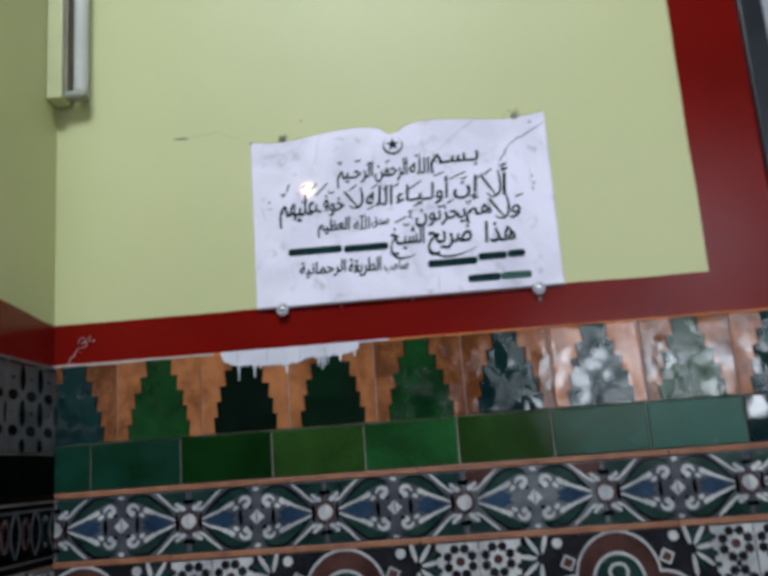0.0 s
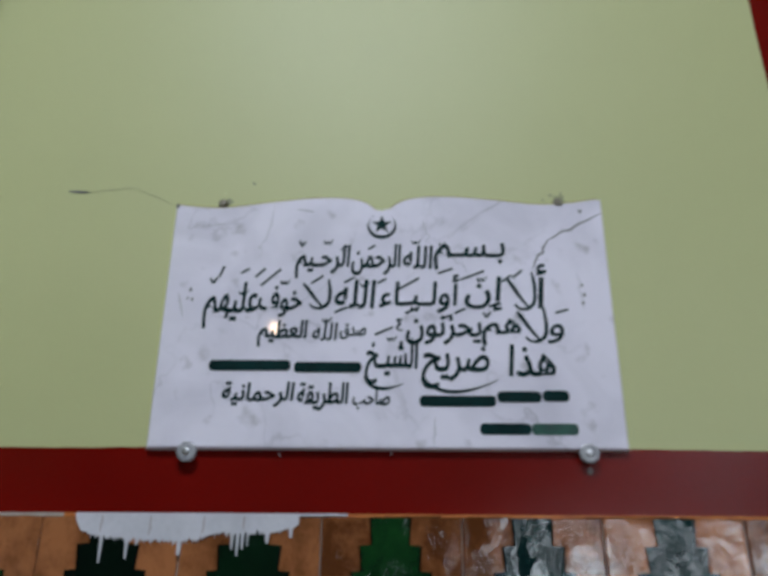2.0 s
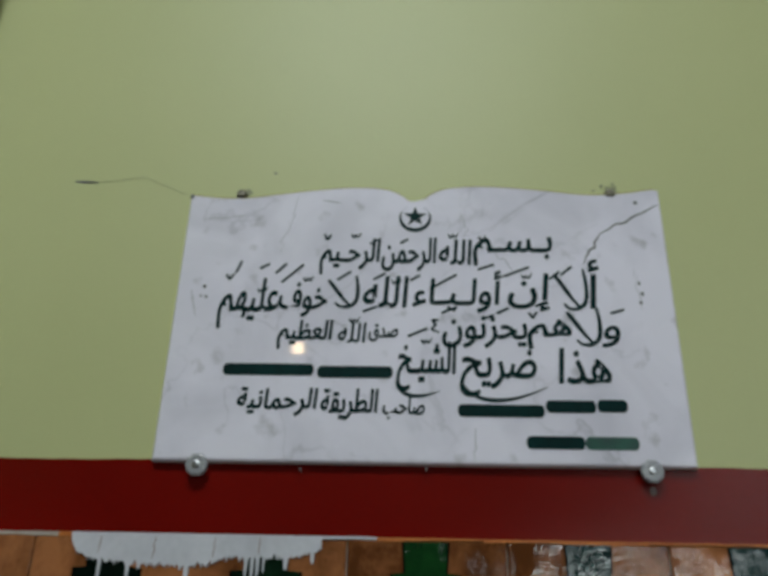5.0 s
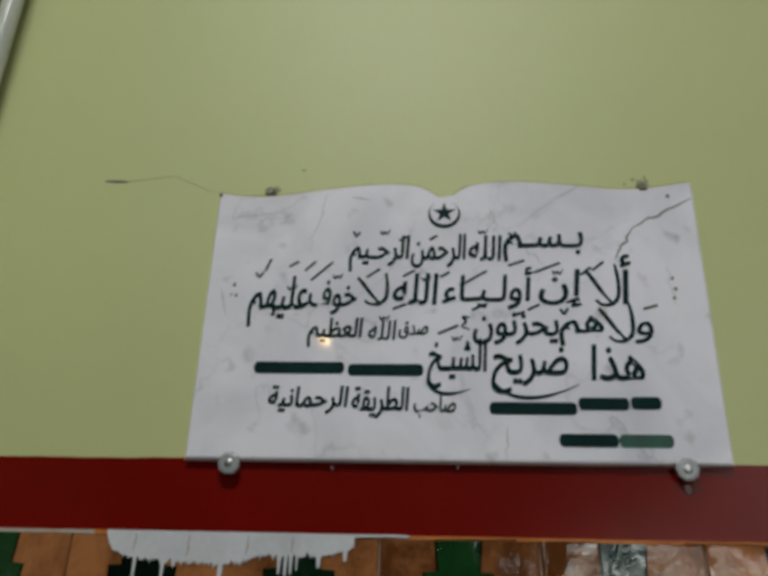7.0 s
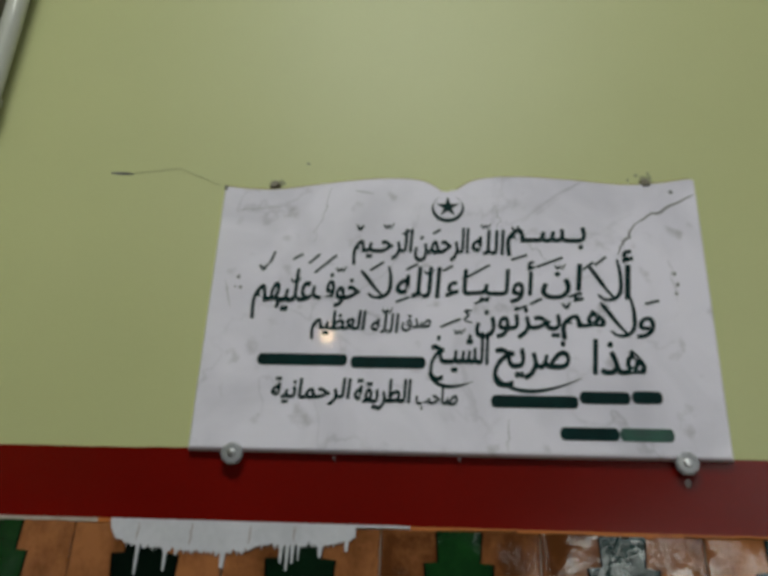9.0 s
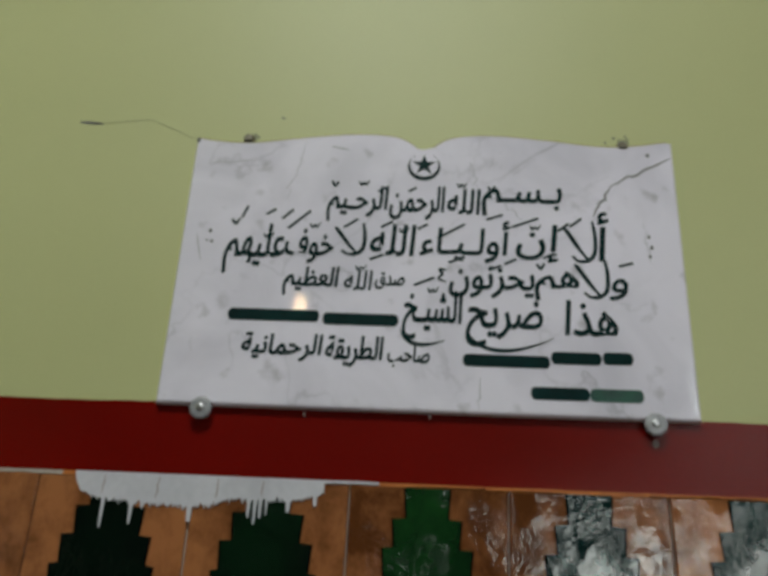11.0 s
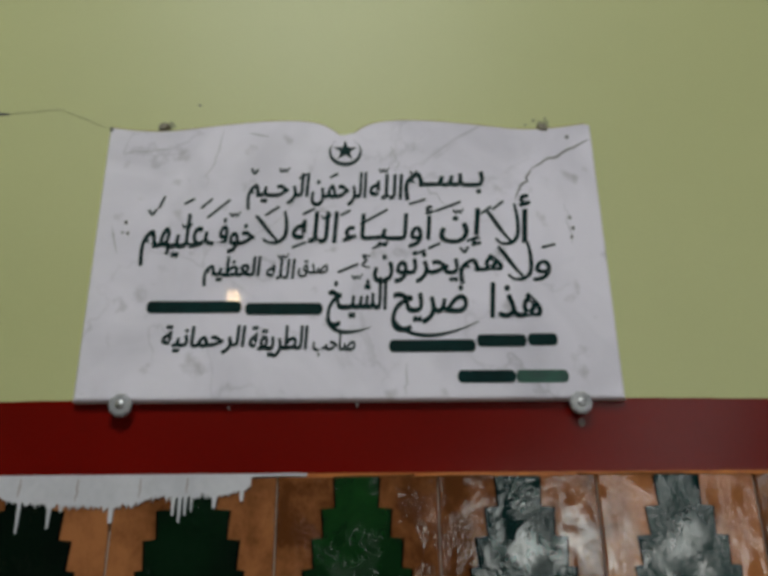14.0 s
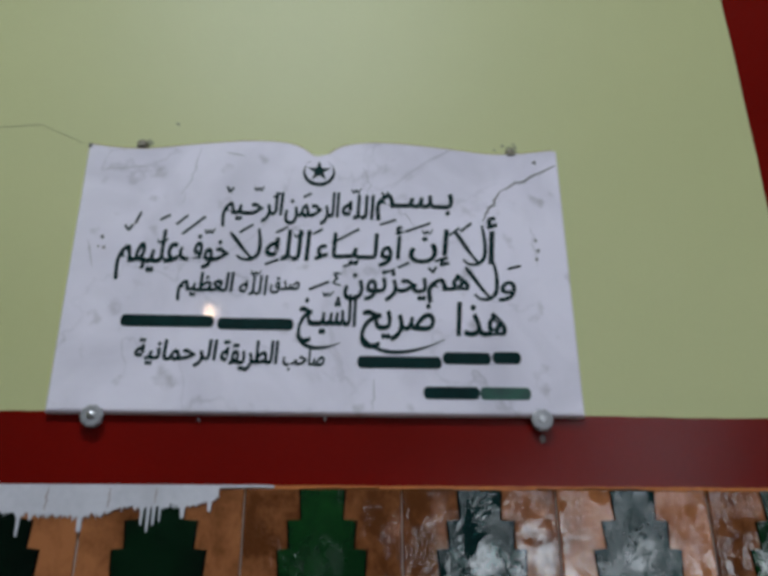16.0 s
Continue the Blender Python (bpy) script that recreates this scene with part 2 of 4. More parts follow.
M_CHROME = surface("worn_chrome", (0.70, 0.70, 0.73), (0.50, 0.50, 0.53), 0.30, 0.08, 40, 200, 0.05, metal=1.0)
M_CLEAR = surface("milky_plastic", (0.86, 0.87, 0.92), (0.70, 0.71, 0.76), 0.18, 0.06, 120, 400, 0.1, coat=0.3)
M_CLEAR.node_tree.nodes["Principled BSDF"].inputs["Transmission Weight"].default_value = 0.6
M_RUST = surface("dull_stained_metal", (0.26, 0.24, 0.18), (0.13, 0.11, 0.08), 0.45, 0.1, 90, 300, 0.2, metal=0.4)
M_OCHRE = surface("ochre_tone", (0.44, 0.40, 0.17), (0.32, 0.27, 0.11), 0.7, 0.1, 40, 200, 0.2)
M_SOOT = surface("grey_smudge", (0.36, 0.37, 0.22), (0.20, 0.20, 0.15), 0.8, 0.1, 40, 200, 0.2)
M_WHITE = surface("white_emulsion", (0.72, 0.71, 0.77), (0.56, 0.56, 0.61), 0.5, 0.1, 20, 160, 0.25, 0.001)
M_ORANGEPAINT = surface("orange_primer", (0.62, 0.20, 0.03), (0.42, 0.11, 0.02), 0.5, 0.1, 30, 160, 0.2)
# Paint splashes and brush lines; also the painted reflection under a screw cap.
M_SMEAR_GLINT = surface("greyish_smear_and_glint", (0.34, 0.25, 0.24), (0.24, 0.15, 0.14), 0.5, 0.1, 40, 200, 0.2)
M_TUBE = surface("white_tube_glass", (0.62, 0.62, 0.59), (0.54, 0.54, 0.51), 0.15, 0.03, 10, 200, 0.02)
M_STEEL = surface("grey_lamp_holder", (0.42, 0.42, 0.36), (0.30, 0.30, 0.26), 0.4, 0.1, 20, 200, 0.1)
M_BATTEN = surface("batten_overpainted_green", (0.58, 0.595, 0.32), (0.50, 0.515, 0.28), 0.4, 0.08, 9, 200, 0.1)
M_GAP = surface("brown_reflector", (0.27, 0.24, 0.17), (0.18, 0.155, 0.11), 0.5, 0.1, 20, 200, 0.1)
M_NAVY = surface("blue_black_door_paint", (0.012, 0.016, 0.022), (0.006, 0.008, 0.012), 0.35, 0.08, 12, 200, 0.1)
M_DOOR = surface("pale_grey_door_paint", (0.40, 0.41, 0.42), (0.32, 0.33, 0.34), 0.4, 0.1, 8, 200, 0.1)
M_FLOOR = surface("grey_floor_tile", (0.34, 0.32, 0.29), (0.24, 0.22, 0.20), 0.3, 0.1, 6, 120, 0.1)
M_CEIL = surface("white_ceiling_paint", (0.76, 0.75, 0.70), (0.70, 0.69, 0.64), 0.7, 0.1, 3, 200, 0.1)
M_BULB = glowing("warm_bulb_glow", (1.0, 0.70, 0.43), 32)
M_CORD = surface("black_cord", (0.02, 0.02, 0.02), (0.01, 0.01, 0.01), 0.5, 0.1, 30, 200, 0.1)


# ---- mesh helpers ----
def finish(name, bm, mats):
    me = bpy.data.meshes.new(name)
    bmesh.ops.recalc_face_normals(bm, faces=bm.faces)
    bm.to_mesh(me)
    bm.free()
    for m in (mats if isinstance(mats, (list, tuple)) else [mats]):
        me.materials.append(m)
    return me


def part(name, bm, mats, parent=None, label="", smooth=False):
    me = finish(name, bm, mats)
    if smooth:
        for f in me.polygons:
            f.use_smooth = True
    ob = new(name, me)
    if parent:
        ob.parent = parent
    return tagged(ob, label)


def box(bm, x0, x1, y0, y1, z0, z1, bevel=0.0, mi=0):
    made = bmesh.ops.create_cube(bm, size=1.0, matrix=Matrix.LocRotScale(((x0 + x1) / 2, (y0 + y1) / 2, (z0 + z1) / 2), None, (x1 - x0, y1 - y0, z1 - z0)))
    vs = made["verts"]
    if bevel:
        es = list({e for v in vs for e in v.link_edges})
        out = bmesh.ops.bevel(bm, geom=vs + es, offset=bevel, segments=2, affect="EDGES", profile=0.5)
        vs = out["verts"]
    for f in {f for v in vs for f in v.link_faces}:
        f.material_index = mi


def plate(bm, pts, d0, d1, mi=0):
    """A flat piece with the outline pts (along, up), from depth d0 to d1 out of the wall."""
    n = len(pts)
    back = [bm.verts.new((x, -d0, z)) for x, z in pts]
    front = [bm.verts.new((x, -d1, z)) for x, z in pts]
    faces = [bm.faces.new(front)]
    for i in range(n):
        j = (i + 1) % n
        faces.append(bm.faces.new((back[i], back[j], front[j], front[i])))
    for f in faces:
        f.material_index = mi


def disc(cx, cz, rx, rz=None, n=14, turn=0.0):
    rz = rx if rz is None else rz
    c, s = math.cos(turn), math.sin(turn)
    out = []
    for i in range(n):
        a = math.tau * i / n
        x, z = rx * math.cos(a), rz * math.sin(a)
        out.append((cx + c * x - s * z, cz + s * x + c * z))
    return out


def ribbon(bm, pts, width, d0, d1, mi=0, taper=False):
    """A stroke of the given width along pts."""
    left, right = [], []
    n = len(pts)
    for i, (x, z) in enumerate(pts):
        a, b = pts[max(0, i - 1)], pts[min(n - 1, i + 1)]
        dx, dz = b[0] - a[0], b[1] - a[1]
        k = math.hypot(dx, dz) or 1
        w = width / 2 * ((0.25 + 0.75 * math.sin(math.pi * (i + 0.5) / n)) if taper else 1)
        left.append((x - dz / k * w, z + dx / k * w))
        right.append((x + dz / k * w, z - dx / k * w))
    for i in range(n - 1):
        plate(bm, [left[i], right[i], right[i + 1], left[i + 1]], d0, d1, mi)


def lathe(bm, profile, n=24, m=None, flute=0.0):
    """A round body about z from (radius, height) pairs, its rim fluted in ten."""
    rings = []
    for r, h in profile:
        rr = [r * (1 + flute * math.cos(10 * math.tau * i / n)) for i in range(n)]
        rings.append([bm.verts.new((rr[i] * math.cos(math.tau * i / n), rr[i] * math.sin(math.tau * i / n), h)) for i in range(n)])
    for a, b in zip(rings, rings[1:]):
        for i in range(n):
            j = (i + 1) % n
            bm.faces.new((a[i], a[j], b[j], b[i]))
    bm.faces.new(rings[0])
    bm.faces.new(rings[-1])
    if m:
        bmesh.ops.transform(bm, matrix=m, verts=bm.verts)


def thing(name, x, y, z, label, category, group="", rz=0):
    ob = new(name)
    ob.empty_display_size = 0.05
    ob.matrix_basis = pose(x, y, z, 0, 0, rz)
    return tagged(ob, label, category, group)


def setting(name, bm, mats, label):
    ob = part(name, bm, mats)
    return tagged(ob, label, kind="structure")


# ---- the room ----
TOP_RED, BOT_RED = 1.705, 1.634            # the red band on the walls
Z_MERLON, Z_GREEN, Z_BORDER, Z_PANEL = 1.500, 1.424, 1.316, 1.306

bm = bmesh.new()
box(bm, CORNER - 0.25, PIER, 0, 0.25, 0, ROOM_H)
box(bm, PIER, 1.55, 0, 0.25, 2.5, ROOM_H)
box(bm, 1.55, ROOM_E + 0.25, 0, 0.25, 0, ROOM_H)
wall_north = setting("wall_north", bm, M_WALL, "pale yellow-green painted plaster wall above a tiled dado")
bm = bmesh.new()
box(bm, CORNER - 0.25, CORNER, WEST_END, 0, 0, ROOM_H)
wall_west = setting("wall_west", bm, M_WALL, "short pale yellow-green painted plaster side wall")
# Unseen dark space added past the side wall; the left tiles mirror it.
bm = bmesh.new()
box(bm, DARK_WEST - 0.25, CORNER - 0.25, 0, 0.25, 0, ROOM_H)
setting("wall_alcove", bm, M_UNSEEN, "unseen dark back wall, added to keep reflections dark")
bm = bmesh.new()
box(bm, DARK_WEST - 0.25, DARK_WEST, ROOM_S - 0.25, 0, 0, ROOM_H)
setting("wall_far_west", bm, M_UNSEEN, "unseen dark end wall, added to keep reflections dark")
bm = bmesh.new()
box(bm, ROOM_E, ROOM_E + 0.25, ROOM_S - 0.25, 0, 0, ROOM_H)
wall_east = setting("wall_east", bm, M_UNSEEN, "unseen wall, kept dark for the reflections")
bm = bmesh.new()
for x0, x1, z0, z1 in ((DARK_WEST, WIN[0], 0, ROOM_H), (WIN[0], WIN[1], 0, WIN[2]), (WIN[0], WIN[1], WIN[3], ROOM_H), (WIN[1], HIGH[0], 0, ROOM_H),
                       (HIGH[0], HIGH[1], HIGH[3], ROOM_H), (HIGH[0], HIGH[1], EAST[3], HIGH[2]), (HIGH[0], EAST[0], 0, EAST[3]), (EAST[1], HIGH[1], 0, EAST[3]),
                       (EAST[0], EAST[1], 0, EAST[2]), (HIGH[1], ROOM_E, 0, ROOM_H)):
    box(bm, x0, x1, ROOM_S - 0.25, ROOM_S, z0, z1)
wall_south = setting("wall_south", bm, M_UNSEEN, "unseen wall with three window openings, kept dark for the reflections")
bm = bmesh.new()
box(bm, DARK_WEST - 0.25, ROOM_E + 0.25, ROOM_S - 0.25, 0.25, -0.15, 0)
setting("floor", bm, M_FLOOR, "grey stone tiled floor")
bm = bmesh.new()
for x0, x1, y0, y1 in ((DARK_WEST - 0.25, TOP[0], ROOM_S - 0.25, 0.25), (TOP[1], ROOM_E + 0.25, ROOM_S - 0.25, 0.25), (TOP[0], TOP[1], ROOM_S - 0.25, TOP[2]), (TOP[0], TOP[1], TOP[3], 0.25)):
    box(bm, x0, x1, y0, y1, ROOM_H, ROOM_H + 0.15)
setting("ceiling", bm, M_CEIL, "unseen white ceiling with an opening for the added overhead fill")

# windows in the south wall
def barred_window(name, win, nx, nz, label, bar=0.02):
    x0, x1, z0, z1 = win
    bm = bmesh.new()
    for a, b, c, d in ((x0, x0 + 0.06, z0, z1), (x1 - 0.06, x1, z0, z1), (x0 + 0.06, x1 - 0.06, z0, z0 + 0.06), (x0 + 0.06, x1 - 0.06, z1 - 0.06, z1)):
        box(bm, a, b, ROOM_S - 0.09, ROOM_S - 0.03, c, d, 0.004)
    ob = setting(name, bm, M_NAVY, label)
    for k in range(1, nx):
        bm = bmesh.new()
        x = x0 + (x1 - x0) * k / nx
        box(bm, x - bar, x + bar, ROOM_S - 0.08, ROOM_S - 0.04, z0 + 0.06, z1 - 0.06, 0.003)
        part("glazing_bar", bm, M_NAVY, ob)
    for k in range(1, nz):
        bm = bmesh.new()
        z = z0 + (z1 - z0) * k / nz
        box(bm, x0 + 0.06, x1 - 0.06, ROOM_S - 0.078, ROOM_S - 0.042, z - 0.018, z + 0.018, 0.003)
        part("glazing_bar", bm, M_NAVY, ob)


barred_window("window_1", WIN, 3, 3, "dark painted window frame with thin glazing bars")
barred_window("window_3", HIGH, 3, 2, "tall dark painted window frame with glazing bars")
barred_window("window_2", EAST, 3, 3, "dark painted window frame with glazing bars")

# doorway beside the panel: dark frame and pale leaf
bm = bmesh.new()
for x0, x1, z0, z1 in ((PIER, PIER + 0.042, 0, 2.5), (1.508, 1.55, 0, 2.5), (PIER + 0.042, 1.508, 2.458, 2.5)):
    box(bm, x0, x1, -0.012, 0.14, z0, z1, 0.004)
door_1 = setting("door_1", bm, M_NAVY, "closed pale grey door in a blue-black painted frame")
bm = bmesh.new()
box(bm, PIER + 0.044, 1.506, 0.03, 0.075, 0.006, 2.456, 0.003)
for z0, z1 in ((0.2, 1.05), (1.2, 2.3)):
    box(bm, PIER + 0.16, 1.39, 0.022, 0.03, z0, z1, 0.006)
leaf = part("door_leaf", bm, M_DOOR, door_1, "pale grey painted panelled leaf")
bm = bmesh.new()
box(bm, 1.42, 1.435, -0.01, 0.03, 1.0, 1.14, 0.004)
part("handle", bm, M_CHROME, leaf, "chrome pull handle")


def wavy(x0, x1, z, amp, seed, step=0.012):
    """A painter's not quite straight line."""
    n = max(2, int((x1 - x0) / step))
    return [(x0 + (x1 - x0) * i / n, z + amp * noise.noise(Vector((seed, 9 * (x0 + (x1 - x0) * i / n), 0))) + 0.4 * amp * noise.noise(Vector((seed, 60 * (x0 + (x1 - x0) * i / n), 3)))) for i in range(n + 1)]


# red bands: along both walls over the tiles, and up beside the door
bm = bmesh.new()
low = wavy(CORNER, PIER, BOT_RED - 0.001, 0.002, 1.0)
high = wavy(CORNER, 0.497, TOP_RED, 0.0022, 2.0)
side = [(0.497 + 0.0015 * noise.noise(Vector((4.0, 9 * z, 0))), z) for z in np.linspace(TOP_RED + 0.003, ROOM_H, 60)]
plate(bm, low + [(PIER, ROOM_H)] + side[::-1] + high[::-1], 0.0, 0.0012)
tagged(part("trim_north", bm, M_RED), "oxblood red gloss paint band over the tiles and beside the door", kind="structure")
bm = bmesh.new()
plate(bm, wavy(WEST_END, -0.0015, BOT_RED - 0.001, 0.002, 5.0, 0.05) + [(u, z + 0.068 * min(-u, 0.3)) for u, z in wavy(WEST_END, -0.0015, TOP_RED, 0.0022, 6.0, 0.05)[::-1]], 0.0, 0.0012)
trim = tagged(part("trim_west", bm, M_RED), "oxblood red gloss paint band on the side wall", kind="structure")
trim.matrix_basis = pose(CORNER, 0, 0, 0, 0, 90)

# ---- marble plaque ----
HALF, P_BOT, GROW = 0.2555, 1.700, 1.0131   # GROW: from the drawing to the slab


def book_top(x):
    """The top edge, like an open book seen from the front: two swells with a dip between them."""
    u = abs(x + 0.007)
    dip = -0.018 * math.exp(-(u / 0.017) ** 1.5)
    swell = 0.007 * math.exp(-((u - 0.065) / 0.065) ** 2) - 0.0055 * math.exp(-((u - 0.195) / 0.045) ** 2) + 0.002 * math.exp(-((u - 0.26) / 0.02) ** 2)
    return 1.9995 + 0.003 * x / HALF + dip + swell


plaque = thing("marble_plaque", 0, 0, P_BOT, "white veined marble plaque shaped like an open book, green Arabic lettering", "plaque")
plaque.matrix_basis = pose(0, 0, 1.7026) @ Matrix.Diagonal((GROW, 1, GROW, 1))
bm = bmesh.new()
xs = np.linspace(-HALF, HALF, 90)
outline = [(-HALF, 0.0), (HALF, 0.0)] + [(float(x), book_top(float(x)) - P_BOT) for x in xs[::-1]]
plate(bm, outline, 0.0013, 0.0100)
rim = [e for e in bm.edges if all(abs(v.co.y + 0.0100) < 1e-6 for v in e.verts)]
bmesh.ops.bevel(bm, geom=rim, offset=0.0034, segments=3, affect="EDGES", profile=0.5)
slab = part("slab", bm, M_MARBLE, plaque)

FACE = 0.0101
# shaping of Arabic letters: first code of the joined forms, and how many forms there are
FORMS = {"ء": (0xFE80, 1), "أ": (0xFE83, 2), "إ": (0xFE87, 2), "ا": (0xFE8D, 2), "ب": (0xFE8F, 4), "ة": (0xFE93, 2), "ح": (0xFEA1, 4),
         "خ": (0xFEA5, 4), "د": (0xFEA9, 2), "ذ": (0xFEAB, 2), "ر": (0xFEAD, 2), "ز": (0xFEAF, 2), "س": (0xFEB1, 4), "ش": (0xFEB5, 4),
         "ص": (0xFEB9, 4), "ض": (0xFEBD, 4), "ط": (0xFEC1, 4), "ظ": (0xFEC5, 4), "ع": (0xFEC9, 4), "ف": (0xFED1, 4), "ق": (0xFED5, 4),
         "ل": (0xFEDD, 4), "م": (0xFEE1, 4), "ن": (0xFEE5, 4), "ه": (0xFEE9, 4), "و": (0xFEED, 2), "ي": (0xFEF1, 4), "ـ": (0x0640, 4), "ﻻ": (0xFEFB, 2)}


def shaped(word):
    """The word's letters in their joined forms, in the order in which they stand from left to right."""
    word = word.replace("لا", "ﻻ")
    out = []
    for i, c in enumerate(word):
        if c == "ـ":
            out.append(c)
            continue
        first, count = FORMS[c]
        before = i > 0 and FORMS[word[i - 1]][1] == 4 and count > 1
        after = i + 1 < len(word) and count == 4 and FORMS[word[i + 1]][1] > 1
        out.append(chr(first + (3 if before and after else 2 if after else 1 if before else 0)))
    return "".join(reversed(out))


def lettering(word, x0, z0, x1, z1, mat=M_INK, lean=0.12, swell=0.0009):
    """One painted word that fills the given box on the plaque, its strokes swollen by thin layers of paint."""
    cu = bpy.data.curves.new("word", "FONT")
    cu.body, cu.resolution_u = shaped(word), 3
    tmp = new("word", cu)
    me = bpy.data.meshes.new_from_object(tmp.evaluated_get(bpy.context.evaluated_depsgraph_get()))
    bpy.data.objects.remove(tmp)
    bpy.data.curves.remove(cu)
    co = np.array([v.co[:] for v in me.vertices])
    co[:, 0] += lean * co[:, 1]
    a, b = co.min(0), co.max(0)
    faces = [tuple(p.vertices) for p in me.polygons]
    bpy.data.meshes.remove(me)
    spots = []
    for c in co:
        u, w = (c[0] - a[0]) / (b[0] - a[0]), (c[1] - a[1]) / (b[1] - a[1])
        x = x0 + u * (x1 - x0)
        spots.append((x, z0 + w * (z1 - z0) + 0.0012 * noise.noise(Vector((x * 60, z0 * 50, 0))) - P_BOT))
    verts, polys = [], []
    for k in range(6):
        dx, dz = swell * math.cos(math.tau * k / 6 + 0.3), swell * math.sin(math.tau * k / 6 + 0.3)
        polys += [tuple(i + len(verts) for i in f) for f in faces]
        verts += [(x + dx, -FACE - 0.0003 - 0.00003 * k, z + dz) for x, z in spots]
    me = bpy.data.meshes.new("word")
    me.from_pydata(verts, [], polys)
    me.materials.append(mat)
    ob = new("word", me)
    ob.parent = slab
    return ob


WORDS = [
    ("بـسـم", 0.054, 1.910, 0.136, 1.944), ("الله", 0.018, 1.911, 0.052, 1.940), ("الرحمن", -0.042, 1.903, 0.015, 1.942), ("الرحـيم", -0.107, 1.899, -0.044, 1.941),
    ("أ", 0.171, 1.862, 0.182, 1.917), ("إن", 0.088, 1.858, 0.130, 1.900), ("أولـيـاء", -0.009, 1.856, 0.082, 1.903), ("الله", -0.060, 1.861, -0.014, 1.896),
    ("خوف", -0.147, 1.850, -0.098, 1.888), ("عليهم", -0.209, 1.836, -0.148, 1.893),
    ("و", 0.179, 1.819, 0.197, 1.842), ("هم", 0.106, 1.817, 0.149, 1.848), ("يحزنون", 0.021, 1.818, 0.105, 1.852),
    ("صدق", -0.053, 1.824, -0.024, 1.842), ("الله", -0.084, 1.822, -0.056, 1.843), ("العظيم", -0.145, 1.814, -0.090, 1.846),
    ("هذا", 0.134, 1.781, 0.184, 1.817), ("ضريح", 0.038, 1.767, 0.112, 1.815), ("الشيـخ", -0.024, 1.772, 0.034, 1.824),
    ("صاحب", -0.037, 1.743, 0.003, 1.766), ("الطريقة", -0.097, 1.742, -0.042, 1.773), ("الرحمانية", -0.179, 1.746, -0.101, 1.773),
]
for w, x0, z0, x1, z1 in WORDS:
    lettering(w, x0, z0, x1, z1, swell=0.0008 if z1 - z0 > 0.025 else 0.0005)


def brush(pts, width=0.0044):
    """One stroke of the lettering brush through a few points, rounded off between them."""
    a = [Vector(p) for p in pts]
    a = [2 * a[0] - a[1]] + a + [2 * a[-1] - a[-2]]
    line = []
    for i in range(1, len(a) - 2):
        for t in (0, 0.2, 0.4, 0.6, 0.8):
            line.append(0.5 * (2 * a[i] + (a[i + 1] - a[i - 1]) * t + (2 * a[i - 1] - 5 * a[i] + 4 * a[i + 1] - a[i + 2]) * t * t + (3 * a[i] - a[i - 1] - 3 * a[i + 1] + a[i + 2]) * t ** 3))
    line.append(a[-2])
    bm = bmesh.new()
    left, right = [], []
    for i, p in enumerate(line):
        d = (line[min(i + 1, len(line) - 1)] - line[max(i - 1, 0)]).normalized()
        w = width / 2 * (0.62 + 0.38 * math.sin(math.pi * min(1, (i + 1) / len(line) * 1.2))) * (1 + 0.25 * noise.noise(Vector((p.x * 300, p.y * 300, 0))))
        left.append((p.x - d.y * w, p.y + d.x * w - P_BOT))
        right.append((p.x + d.y * w, p.y - d.x * w - P_BOT))
    for i in range(len(line) - 1):
        plate(bm, [left[i], right[i], right[i + 1], left[i + 1]], FACE, FACE + 0.0004)
    for p in (line[0], line[-1]):
        plate(bm, disc(p.x, p.y - P_BOT, width * 0.32, n=8), FACE, FACE + 0.00043)
    return part("stroke", bm, M_INK, slab)


def lam_alef(x0, z0, x1, z1):
    """The joined lam and alef: a slanting arm that runs into a bowl, and an upright arm."""
    w, h = x1 - x0, z1 - z0
    brush([(x0 + w * u, z0 + h * v) for u, v in ((0.02, 0.86), (0.20, 0.66), (0.48, 0.32), (0.74, 0.06))], 0.0046)
    brush([(x0 + w * u, z0 + h * v) for u, v in ((0.94, 1.0), (1.0, 0.62), (0.96, 0.22), (0.74, 0.03), (0.44, 0.02), (0.28, 0.12))], 0.0042)


lam_alef(0.136, 1.860, 0.168, 1.905)
lam_alef(-0.097, 1.861, -0.066, 1.896)
lam_alef(0.146, 1.821, 0.178, 1.862)
# small hooks, rings and doubled strokes over the words
for x, z in ((0.013, 1.841),):
    brush([(x + 0.004, z + 0.006), (x - 0.002, z + 0.006), (x + 0.001, z + 0.001), (x - 0.003, z - 0.004), (x + 0.004, z - 0.007)], 0.0028)
for x, z in ((0.108, 1.897), (-0.026, 1.890), (0.005, 1.824), (-0.068, 1.846), (0.033, 1.945), (-0.070, 1.945), (-0.118, 1.893), (-0.165, 1.880)):
    brush([(x - 0.005, z + 0.002), (x - 0.003, z - 0.002), (x, z + 0.001), (x + 0.002, z - 0.002), (x + 0.005, z + 0.003)], 0.0022)
